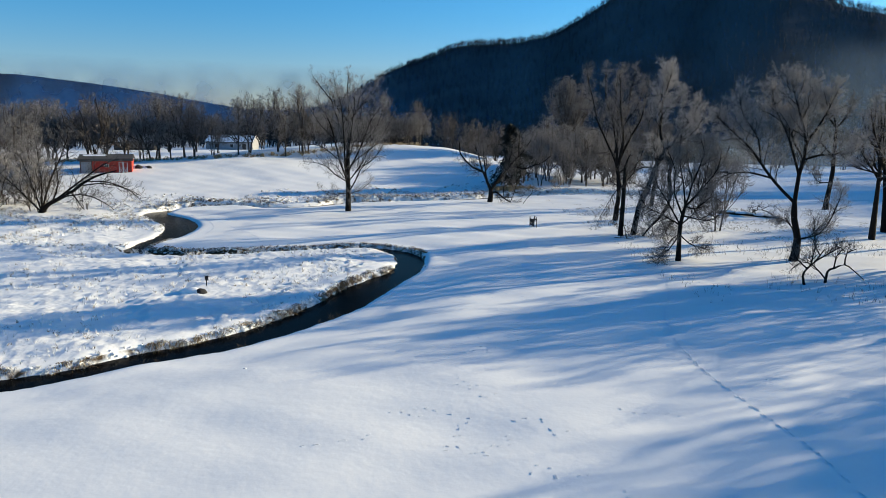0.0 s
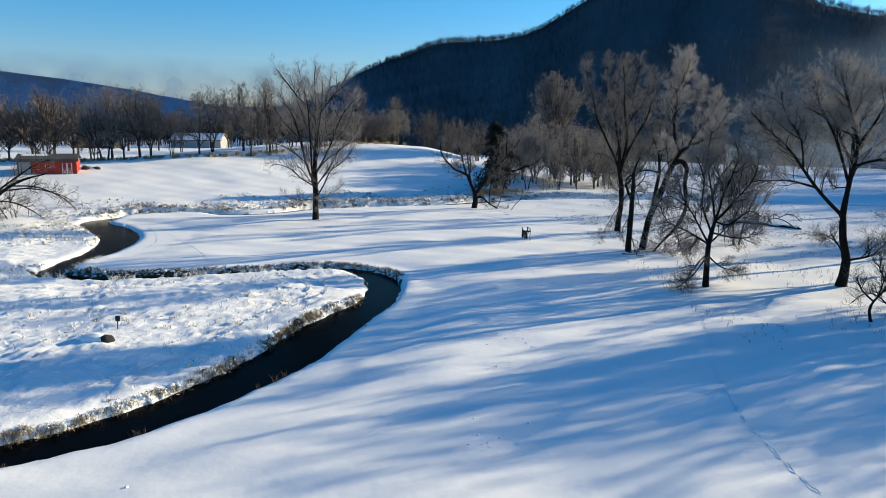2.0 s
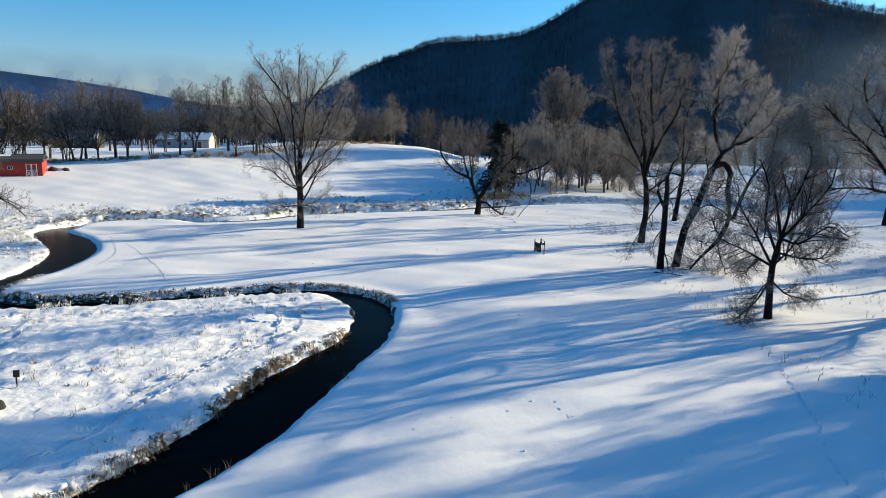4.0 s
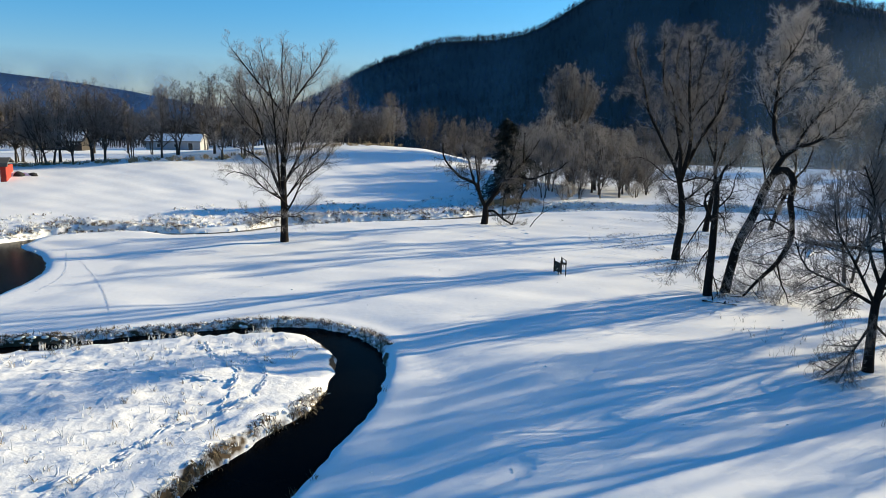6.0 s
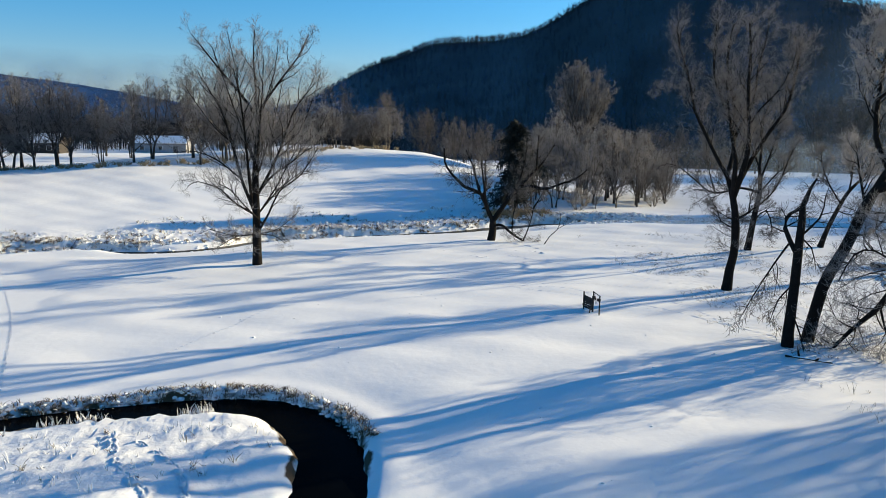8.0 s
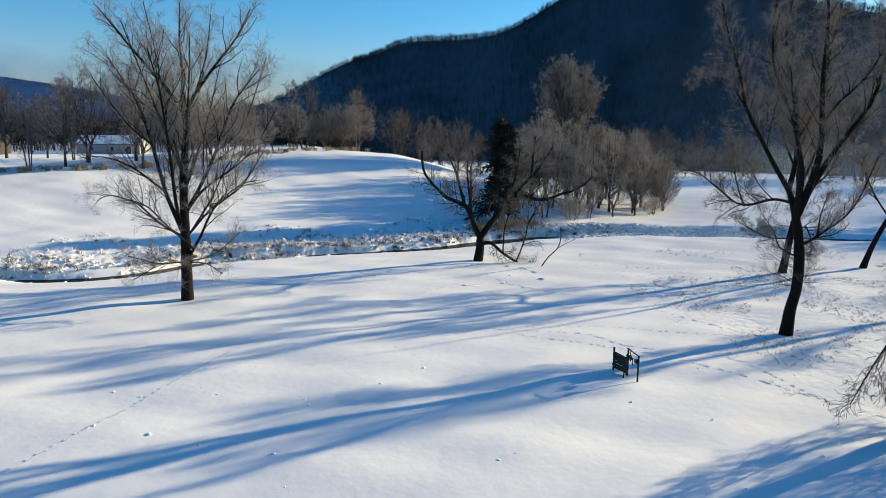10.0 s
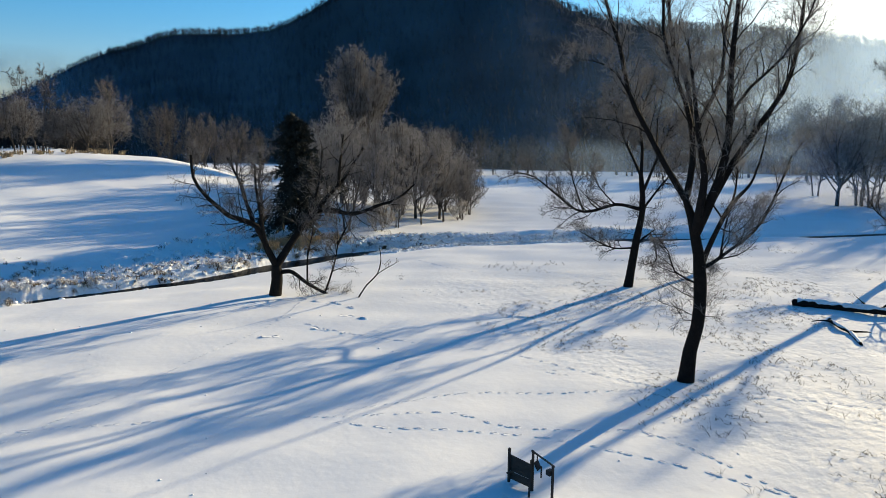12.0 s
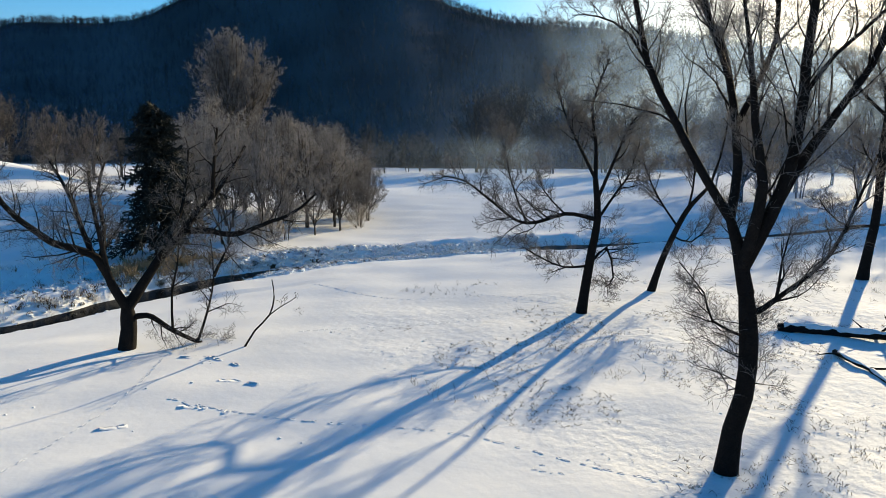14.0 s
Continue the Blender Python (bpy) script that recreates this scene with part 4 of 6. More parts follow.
# trees that are seen from further off: a few kinds, then copies of them
SHAPES = ((12, 4.6, 1), (11, 4.8, 3), (12.5, 5.0, 2), (10, 4.8, 4), (13, 5.4, 1))
KINDS = [seedling(60 + i, *shape, limbs=11).finish("frosted_tree", (-104 + 11 * i, 147 + i), FROST_BARK, ROW_TWIG, "bare frosted tree in the row above the meadow", "trees of the far row", branches=1.15, shoots=5, twigs=6, thin=0.02, up=0.14, reach=1.15, far=True)
         for i, shape in enumerate(SHAPES)]
SPARE = [seedling(70 + i, *shape, limbs=8).finish("frosted_tree", (-60 + 40 * i, 262 + 5 * i), FROST_BARK, FAR_TWIG, "bare tree at the foot of the hill", "trees at the hill's foot", branches=0.9, shoots=5, twigs=2, thin=0.034, up=0.14, reach=1.3, far=True)
         for i, shape in enumerate(SHAPES)]
BRUSH = [seedling(80 + i, 4.6, 2.6 + 0.4 * i, 4 + i, low=0.1, limbs=7).finish("brush", (-56 - 6 * i, 97 + 4 * i), FROST_BARK, FROST_TWIG, "many-stemmed bare brush on the creek's bank", "brush on the western bank", branches=1.8, shoots=5, twigs=4, thin=0.014, up=0.1, reach=0.9, far=True, size=1.6) for i in (0, 1)]
DARK_BRUSH = [seedling(90 + i, 5.4, 2.6, 3, low=0.22, limbs=6).finish("brush", (-68 - 5 * i, 95 + 6 * i), BARK, TWIG, "dark many-stemmed brush on the creek's bank", "brush on the western bank", branches=1.1, shoots=4, twigs=3, thin=0.012, up=0.16, reach=0.8, far=True, size=1.8) for i in (0, 1)]


def stand(kind, x, y, size, group, label, rng, kinds=KINDS):
    ob = copy_thing(kinds[kind], pose(x, y, ground_height(x, y) - 0.1, 0, 0, rng.uniform(0, 360)))
    ob.scale = (size * rng.uniform(0.9, 1.1), size * rng.uniform(0.9, 1.1), size)
    return tagged(ob, label, "bare tree", group)


rng = random.Random(4)
# the row along the terrace's edge, and those behind it
ROW = spline([(-110, 140), (-80, 148), (-52, 149), (-36, 152), (-20, 168), (-5, 181)], 2.5)
for x, y in ROW:
    if -47 < x < -38 and rng.random() < 0.6:
        continue
    stand(rng.randrange(5), x + rng.uniform(-1.5, 1.5), y + rng.uniform(-2, 7), rng.uniform(0.7, 1.1) if x < -26 else rng.uniform(0.5, 0.75), "trees of the far row", "bare frosted tree in the row above the meadow", rng)
for x, y in spline([(-150, 190), (-100, 200), (-45, 205), (-8, 196)], 8):
    stand(rng.randrange(5), x + rng.uniform(-3, 3), y + rng.uniform(-8, 8), rng.uniform(0.8, 1.2), "trees behind the far row", "bare frosted tree on the terrace", rng, SPARE)
for x, y in (*spline([(-2, 232), (30, 246), (62, 250), (100, 246)], 5), *spline([(6, 252), (40, 266), (90, 262)], 6)):
    stand(rng.randrange(5), x + rng.uniform(-3, 3), y + rng.uniform(-5, 5), rng.uniform(0.8, 1.15), "trees at the hill's foot", "bare tree at the foot of the hill", rng, SPARE)
for x, y in spline([(-170, 270), (-60, 280), (0, 262)], 12):
    stand(rng.randrange(5), x + rng.uniform(-4, 4), y + rng.uniform(-9, 9), rng.uniform(0.6, 0.95), "trees at the hill's foot", "bare tree at the foot of the hill", rng, SPARE)
# the clump behind the forked tree
for x, y, size in ((19, 140, 0.6), (17, 146, 0.75), (22, 150, 0.85), (24, 143, 0.7), (27, 156, 0.95), (30, 149, 0.8), (32, 160, 0.9), (36, 156, 0.75), (39, 164, 0.8), (35, 169, 1.0), (28, 166, 1.05), (41, 170, 0.85), (24, 163, 1.0), (30, 154, 0.9), (34, 151, 0.7), (38, 159, 0.85), (26, 148, 0.8), (20, 154, 0.85), (37, 174, 0.95), (33, 165, 1.0), (16, 142, 0.5), (21, 160, 0.9), (31, 176, 0.9)):
    stand(rng.choice((0, 2, 4)), x, y, size, "trees of the clump", "bare frosted tree in a dense clump beyond the creek", rng)
for x, y, size in ((42, 161, 0.62), (40, 155, 0.58), (37, 151, 0.55), (43, 166, 0.66), (33, 147, 0.5), (29, 144, 0.5), (25, 141, 0.45)):
    stand(rng.choice((2, 3, 4)), x, y, size, "trees of the clump", "low bushy frosted tree at the clump's edge", rng)
for x, y, size in ((22, 138, 0.4), (41, 158, 0.42), (36, 149, 0.35)):
    stand(rng.randrange(2), x, y, size * 1.7, "brush round the clump", "many-stemmed frosted brush at the clump's foot", rng, BRUSH)
seedling(99, 25, 5.9, 1, low=0.46, limbs=18, mid=0.7, deep=0.27).finish("tall_tree", (31.6, 180), FROST_BARK, ROW_TWIG, "tall round-crowned bare tree standing above the clump", branches=1.5, shoots=6, twigs=8, thin=0.017, up=0.14, reach=1.1, far=True)
# valley floor to the east
EAST = [(114, 163, 1.3), (100, 147, 1.4), (105, 147, 1.4), (104, 144, 1.4), (125, 154, 1.5), (115, 147, 1.2), (150, 162, 1.4), (127, 143, 1.5), (122, 141, 1.5), (132, 139, 1.2), (121, 133, 1.3), (123, 128, 1.6), (110, 236, 1.7), (111, 234, 1.7), (119, 233, 1.7), (132, 253, 1.9), (119, 227, 1.5), (125, 223, 1.5), (158, 254, 1.7), (152, 241, 1.5), (140, 219, 1.7), (141, 210, 1.7), (146, 212, 1.6), (183, 234, 1.5), (183, 231, 1.6), (151, 198, 1.6), (176, 211, 1.8), (167, 203, 1.8)]
for x, y, size in (*EAST, (31.3, 80.4, 0.8), (74, 92, 1.2)):
    stand(rng.randrange(5), x, y, size, "trees of the eastern meadow", "bare frosted tree on the valley floor", rng, SPARE if y > 190 else KINDS)
for i, (x, y, height) in enumerate(((45.5, 74.5, 15.5), (50.5, 80.5, 16.5), (47, 69.5, 14))):
    seedling(101 + i, height, 3.9, 1, low=0.52, limbs=9).finish("frosted_tree", (x, y), BARK, ROW_TWIG, "tall bare tree with a high frosted crown", "trees of the eastern meadow", branches=1.2, shoots=5, twigs=6, thin=0.016, up=0.14, reach=1.1, far=True)
# and to the south-east, whose long shadows cross the meadow
for x, y, size in ((47, 59, 0.9), (50, 62, 1.0), (62, 60, 1.3), (64, 42, 1.3), (70, 40, 1.2), (64, 33, 1.2), (72, 52, 1.3), (74, 32, 1.3), (55, 25, 1.1), (80, 37, 1.4), (52, 52, 1.1), (39, 56, 1.1), (84, 84, 1.0), (70, 45, 1.3), (56, 62.5, 1.2), (50, 57.5, 1.25), (56, 41, 1.3), (66, 46, 1.2), (58, 45, 1.35), (60, 38, 1.35), (66, 38, 1.45)):
    stand(rng.randrange(5), x, y, size, "trees of the south-eastern wood", "bare frosted tree at the meadow's edge", rng, SPARE)
# brush at the western bank
for x, y, size in ((-54, 95, 0.5), (-62, 97, 0.6), (-66, 92, 0.7), (-70, 99, 0.9), (-57, 90, 0.5), (-69, 86, 0.8), (-74, 93, 1.0), (-67, 103, 0.8), (-50, 99, 0.35), (-75, 106, 0.9), (-66, 136, 1.1), (-80, 128, 1.0)):
    stand(rng.randrange(2), x, y, size * 2.2, "brush on the western bank", "dark many-stemmed brush on the creek's bank", rng, DARK_BRUSH)

for x, y, size in ((-60, 103, 0.8), (-66, 110, 0.95), (-72, 122, 1.05)):
    stand(rng.randrange(5), x, y, size, "trees of the western bank", "bare frosted tree on the western bank", rng)

# woods on the hills: far too many to count
g = np.random.default_rng(8)
n = 19000
bearing = np.where(g.uniform(0, 1, n) < 0.72, g.uniform(-9, 66, n), g.uniform(-42, 0, n))
foot, ridge = np.interp(bearing, HILLS[:, 0], HILLS[:, 3]), np.interp(bearing, HILLS[:, 0], HILLS[:, 2])
far = foot + (ridge + 60 - foot) * g.uniform(0, 1, n) ** 1.3
edge = (g.uniform(0, 1, n) < 0.5) & (bearing > -9)
far = np.where(edge, ridge + g.uniform(-45, 5, n), far)
belt = (bearing < -3) & (g.uniform(0, 1, n) < 0.6)                 # the belt on the terrace
far = np.where(belt, g.uniform(230, 420, n), far)
wx, wy = far * np.sin(np.radians(bearing)), 40 + far * np.cos(np.radians(bearing))
wz = land(wx, wy, False)[0]
tall = g.uniform(6.5, 11, n) + 2 * belt
tall = np.where(edge & ~belt, np.where(np.abs(bearing - 3.5) < 4, 7.5, 5.2) + 3.2 * g.uniform(0, 1, n) ** 2 - 1.2 + 1.0 * np.sin(bearing * 7.3) * np.sin(bearing * 2.9 + 1), tall)
twig_n = 16
a = g.uniform(0, 2 * np.pi, (n, twig_n))
start = g.uniform(0.15, 0.75, (n, twig_n))
root = np.stack([np.repeat(wx[:, None], twig_n, 1), np.repeat(wy[:, None], twig_n, 1), wz[:, None] + start * tall[:, None]], -1)
reach = tall[:, None] * g.uniform(0.15, 0.42, (n, twig_n)) * (1.1 - 0.7 * start)
tip = root + np.stack([np.cos(a) * reach, np.sin(a) * reach, tall[:, None] * g.uniform(0.2, 0.4, (n, twig_n)) * (1.15 - 0.6 * start)], -1)
root[:, 0] = np.stack([wx, wy, wz - 0.5], -1)
tip[:, 0] = np.stack([wx, wy, wz + tall * 0.62], -1)
width = np.full((n, twig_n), 0.12)
wide = np.stack([-np.sin(a + 1.2), np.cos(a + 1.2), np.zeros_like(a)], -1) * width[..., None]
wide[:, 0] = np.stack([np.cos(np.radians(bearing)), -np.sin(np.radians(bearing)), np.zeros(n)], -1) * 0.09
v = np.stack([root - wide, root + wide, tip], 2).reshape(-1, 3)
f = np.arange(len(v)).reshape(-1, 3)
tagged(new("hillside_woods", mesh("hillside_woods", v, f, WOOD_FAR_SHADED)), "bare winter woods covering the hillsides", "woods", kind="stuff")

# ---- evergreen behind the creek ----
g = np.random.default_rng(5)
fir = new("evergreen")
fx, fy = 12.9, 134.8
fir.matrix_basis = pose(fx, fy, ground_height(fx, fy))
stem = np.stack([0.12 * np.sin(np.linspace(0, 4, 16)), np.zeros(16), np.linspace(-0.3, 11.9, 16)], 1)
stem_r = np.linspace(0.26, 0.03, 16)
v, f = sweep(stem[None], stem_r[None], 8)
part("trunk", mesh("trunk", v, f, BARK, True), BARK, fir)
n = 250
z = 1.5 + 10.3 * np.sort(g.uniform(0, 1, n)) ** 1.05
a = g.uniform(0, 6.283, n)
z = np.round(z / 0.62) * 0.62 + g.normal(0, 0.09, n)
reach = (3.5 * (1 - (z / 12.6) ** 2.3) * (0.8 + 0.55 * np.sin(a * 2 + z * 0.9) * np.cos(z * 1.6 + a)) * g.uniform(0.4, 1.3, n) + 0.5)
s = np.linspace(0, 1, 6)
limb = np.stack([np.cos(a)[:, None] * reach[:, None] * s, np.sin(a)[:, None] * reach[:, None] * s, z[:, None] + reach[:, None] * (0.25 * s - 0.5 * s ** 2)], -1)
limb_r = np.full((n, 1), 0.03) * np.linspace(1, 0.4, 6)[None]
spray, spray_r = sprout(g, limb, limb_r, 14, 0.12, (0.35, 0.16), 4, 0.5, -0.12, 0.12, 0.03)
tuft, tuft_r = sprout(g, spray, spray_r, 6, 0.1, (0.12, 0.3), 2, 0.6, 0.02, 0.1, 0.03)
vs, fs = sweep(limb, limb_r, 3)
v2, f2 = sweep(spray, np.full(spray_r.shape, 0.034), 3)
v3, f3 = ribbon(tuft, np.full(tuft_r.shape, 0.034))
part("crown", mesh("crown", np.vstack([vs, v2, v3]), np.vstack([fs, f2 + len(vs), f3 + len(vs) + len(v2)]), NEEDLE), NEEDLE, fir)
tagged(fir, "dark green evergreen standing behind the forked tree", "conifer")


# ---- grasses, weeds and brush ----
def blades(name, roots, count, height, spread, mat, label, width=0.012, seed=0, droop=0.4, kind="stuff", hang=0.0):
    """Tufts of arching blades at the given places: x, y, z, size."""
    g = np.random.default_rng(seed)
    r = np.repeat(np.asarray(roots, float), count, 0)
    n = len(r)
    a, out, tall = g.uniform(0, 6.283, n), spread * g.uniform(0.1, 1, n) * r[:, 3], height * g.uniform(0.5, 1.15, n) * r[:, 3]
    s = np.linspace(0, 1, 4)
    o = 0.25 * spread * r[:, 3]
    path = np.stack([r[:, :1] + (g.normal(0, 1, n) * o)[:, None] + np.cos(a)[:, None] * out[:, None] * s ** 1.5, r[:, 1:2] + (g.normal(0, 1, n) * o)[:, None] + np.sin(a)[:, None] * out[:, None] * s ** 1.5,
                     r[:, 2:3] - 0.04 + tall[:, None] * (s * (1 + droop) - droop * s ** 3) - hang * r[:, 3:] * s ** 2], -1)
    v, f = ribbon(path, np.full((n, 1), width) * np.array([1, 0.9, 0.7, 0.3])[None])
    return tagged(new(name, mesh(name, v, f, mat)), label, "grass", kind=kind)


def on_ground(x, y, sink=0.0):
    return np.stack([x, y, land(x, y)[0] - sink], -1)


def strew(seed, n, x0, x1, y0, y1, keep):
    """Places in a field where keep(x, y, gap, behind) says yes, with a size each."""
    g = np.random.default_rng(seed)
    x, y = g.uniform(x0, x1, n), g.uniform(y0, y1, n)
    ok = keep(x, y, creek_gap(x, y), beyond(x, y))
    x, y = x[ok], y[ok]
    return np.hstack([on_ground(x, y), g.uniform(0.5, 1.3, (len(x), 1))])


def west_of(x, y):
    return np.interp(y, [24, 32, 35, 42, 50, 58, 64, 68], [-45, -19, -15.5, -9.2, -6.2, -3.4, -3, -5]) - x


near_bank = strew(41, 60000, -30, -2, 27, 66, lambda x, y, d, b: (d > -0.1) & (d < 0.42) & (west_of(x, y) > 0) & (y < 60))
half = near_bank[np.sin(near_bank[:, 0] * 2.3) + np.sin(near_bank[:, 1] * 1.7 + 1) > -0.15]
blades("bank_grass", half[::4], 14, 0.36, 0.5, REED_DARK, "dead brown grass hanging over the undercut creek bank", 0.015, 1, 0.9, hang=0.62)
blades("bank_grass", half[2::4], 14, 0.34, 0.5, REED, "straw-coloured grass hanging over the creek bank", 0.015, 2, 0.9, hang=0.6)
blades("frosted_bank_grass", near_bank[1::5], 12, 0.22, 0.3, FROST_GRASS, "frosted white grass along the creek bank", 0.014, 3, 0.7)
far_bank = strew(42, 46000, -45, 30, 98, 136, lambda x, y, d, b: (d > 0.0) & (d < 0.9) & (b > -0.6) & (x < 26))
blades("bank_grass", far_bank[::5], 14, 0.3, 0.4, REED_DARK, "dead brown grass along the far creek bank", 0.02, 4, 0.8)
blades("frosted_bank_grass", far_bank[1::3], 12, 0.3, 0.45, FROST_GRASS, "frosted grass tussocks along the far creek bank", 0.022, 5, 0.7)
face = strew(55, 30000, 14, 48, 128, 138, lambda x, y, d, b: (d > -0.1) & (d < 1.7) & (y > np.interp(x, CREEK[-110:, 0], CREEK[-110:, 1])))
blades("frosted_bank_grass", face[::8], 9, 0.24, 0.4, FROST_GRASS, "frosted tussocks on the creek's steep snowy bank", 0.022, 24, 0.7)
blades("bank_grass", face[1::50], 9, 0.24, 0.35, REED_DARK, "dead brown grass on the creek's steep snowy bank", 0.016, 25, 0.7)
slope = strew(43, 3600, -48, 14, 100, 140, lambda x, y, d, b: (b > 0.8) & (b < 7 + 3 * np.sin(x * 0.4)) & (d > 0.8))
blades("frosted_tussocks", slope, 7, 0.3, 0.4, FROST_GRASS, "frosted grass tussocks on the slope behind the creek", 0.024, 6, 0.5)
blades("dry_tussocks", slope[::7], 10, 0.35, 0.35, REED_DARK, "dead grass stems poking through the snow", 0.018, 16, 0.4)
north = strew(44, 30000, -30, -1, 63, 75, lambda x, y, d, b: (d > -0.05) & (d < 0.55) & (y > np.interp(x, [-30, -25, -14, -9, -5, -2], [66, 65.4, 68.6, 69.9, 69.4, 66])))
blades("bank_weeds", north[::3], 9, 0.22, 0.3, REED_DARK, "dark frosted weeds along the cut bank", 0.014, 7, 0.5)
blades("frosted_bank_grass", north[1::5], 9, 0.2, 0.28, FROST_GRASS, "frosted white weeds along the cut bank", 0.014, 8, 0.4)
south = strew(45, 9000, -30, -4, 62, 70, lambda x, y, d, b: (d > 0.0) & (d < 0.5) & (y < np.interp(x, [-30, -25, -14, -9, -5, -2], [66, 65.4, 68.6, 69.9, 69.4, 66])) & (np.sin(x * 1.3) > 0.1) & (x < -8))
blades("frosted_reeds", south[::2], 6, 0.42, 0.25, FROST_GRASS, "frosted reeds standing at the water's edge", 0.013, 9, 0.1)
field = strew(46, 2600, -40, -5, 32, 67, lambda x, y, d, b: (d > 0.7) & (west_of(x, y) > 0.8) & (np.sin(x * 0.55 + 1) + np.sin(y * 0.4) > -0.3))
blades("frosted_weeds", field, 4, 0.28, 0.2, FROST_GRASS, "frosted weed stalks standing in the snowy meadow", 0.012, 10, 0.05)
blades("dark_weeds", field[1::5], 6, 0.2, 0.25, REED_DARK, "small dead weeds poking through the snowy meadow", 0.01, 21, 0.3)
blades("straw_weeds", field[::16], 7, 0.35, 0.25, REED, "straw-coloured grass poking through the snow", 0.011, 11, 0.3)
west = strew(47, 3800, -75, -31, 66, 103, lambda x, y, d, b: (d > 0.25) & (x < west_edge(y)) & (np.sin(x * 0.4) + np.sin(y * 0.3 + 1) > -0.6))
blades("frosted_tussocks", west, 6, 0.3, 0.4, FROST_GRASS, "frosted grass tussocks on the western meadow", 0.022, 12, 0.5)
blades("dark_weeds", west[2::5], 7, 0.24, 0.3, REED_DARK, "small dead weeds on the western meadow", 0.016, 22, 0.3)
blades("dry_tussocks", west[::11], 10, 0.32, 0.35, REED, "dry straw grass on the western meadow", 0.018, 13, 0.4)
east = strew(48, 4200, 17, 62, 74, 118, lambda x, y, d, b: np.sin(x * 0.5) + np.sin(y * 0.37 + 2) + np.sin(x * 1.21 + y * 1.3) > 1.3)
blades("weed_stems", east, 6, 0.32, 0.35, TWIG, "dry weed stems poking through the snow", 0.005, 14, 0.05)
blades("weed_stems", strew(49, 900, 17, 45, 45, 74, lambda x, y, d, b: np.sin(x * 0.5) + np.sin(y * 0.37 + 2) > 0.2), 4, 0.4, 0.2, TWIG, "dry weed stems among the trees", 0.007, 15, 0.05)
trod = strew(53, 5200, 18, 46, 74, 110, lambda x, y, d, b: np.sin(x * 0.9 + 1) + np.sin(y * 0.8) + np.sin(x * 0.37 - y * 0.5) > 0.1)
blades("weed_stems", trod, 5, 0.16, 0.25, REED_DARK, "short brown weeds in the trodden snow", 0.008, 20, 0.2)
rim = strew(50, 16000, -20, 4, 31, 70, lambda x, y, d, b: (d > 0.05) & (d < 0.45) & (west_of(x, y) < 0) & (np.sin(y * 2.1) + np.sin(y * 0.77) > 0.5))
blades("bank_weeds", rim[::5], 7, 0.32, 0.25, REED_DARK, "small dark weeds on the smooth creek bank", 0.009, 17, 0.1)
terrace = np.array([p for p in spline([(-85, 143), (-60, 146), (-40, 149), (-24, 163), (-6, 178)], 0.5)])
gg = np.random.default_rng(3)
terrace = terrace + gg.normal(0, 0.9, terrace.shape)
blades("straw_grass", np.hstack([on_ground(terrace[:, 0], terrace[:, 1]), gg.uniform(0.7, 1.5, (len(terrace), 1))]), 26, 0.55, 0.7, REED, "strip of straw-coloured grass below the tree row", 0.03, 18, 0.6)
foot = strew(51, 1300, 7, 22, 126, 137, lambda x, y, d, b: (d > 0.2) & ((x - 13.8) ** 2 / 30 + (y - 130.8) ** 2 / 10 < 1) & (b > -1.5))
blades("straw_grass", foot, 15, 0.8, 0.6, REED, "straw-coloured grass round the evergreen's foot", 0.02, 19, 0.4)


# ---- tracks pressed into the snow ----
def tracks(trails, stride, size, label, seed):
    """Rows of small pits with raised rims, one mesh a trail."""
    g = np.random.default_rng(seed)
    for trail in trails:
        line = spline(trail, 0.1)
        run = np.concatenate([[0], np.cumsum(np.linalg.norm(np.diff(line, axis=0), axis=1))])
        s = np.arange(0.1, run[-1], stride)
        s = s + g.uniform(-0.45, 0.45, len(s)) * stride
        px, py = np.interp(s, run, line[:, 0]), np.interp(s, run, line[:, 1])
        qx, qy = np.interp(s + 0.2, run, line[:, 0]) - px, np.interp(s + 0.2, run, line[:, 1]) - py
        d = np.stack([qx, qy], 1) + 1e-6
        d /= np.linalg.norm(d, axis=1)[:, None]
        side = np.stack([-d[:, 1], d[:, 0]], 1) * (np.where(np.arange(len(s)) % 2, 1, -1) * size * 0.6)[:, None]
        px, py = px + side[:, 0], py + side[:, 1]
        pz = land(px, py)[0]
        a = np.arange(8) * np.pi / 4
        long, wide = size * g.uniform(1.6, 3.4, len(s)), size * g.uniform(0.3, 0.55, len(s))
        rings = []
        for share, broad, lift in ((1.8, 5.5, -0.02), (1.1, 1.2, size * 0.55), (0.85, 0.95, 0.006), (0.3, 0.3, 0.004)):
            u = (long * share)[:, None] * np.cos(a)
            w = (wide * broad)[:, None] * np.sin(a)
            x, y = px[:, None] + u * d[:, :1] - w * d[:, 1:], py[:, None] + u * d[:, 1:] + w * d[:, :1]
            rings.append(np.stack([x, y, np.repeat(pz[:, None], 8, 1) + lift * (1 + 0.5 * g.normal(0, 1, x.shape) * (lift > 0.03))], -1))
        ring = np.stack(rings, 1)
        n = len(s)
        ids = np.arange(n * 32).reshape(n, 4, 8)
        nxt = np.roll(ids, -1, 2)
        f = np.stack([ids[:, :-1], nxt[:, :-1], nxt[:, 1:], ids[:, 1:]], -1).reshape(-1, 4).tolist() + ids[:, 3].tolist()
        tagged(new("animal_tracks", mesh("animal_tracks", ring.reshape(-1, 3), f, SNOWCAP, True)), label, "tracks", kind="stuff")


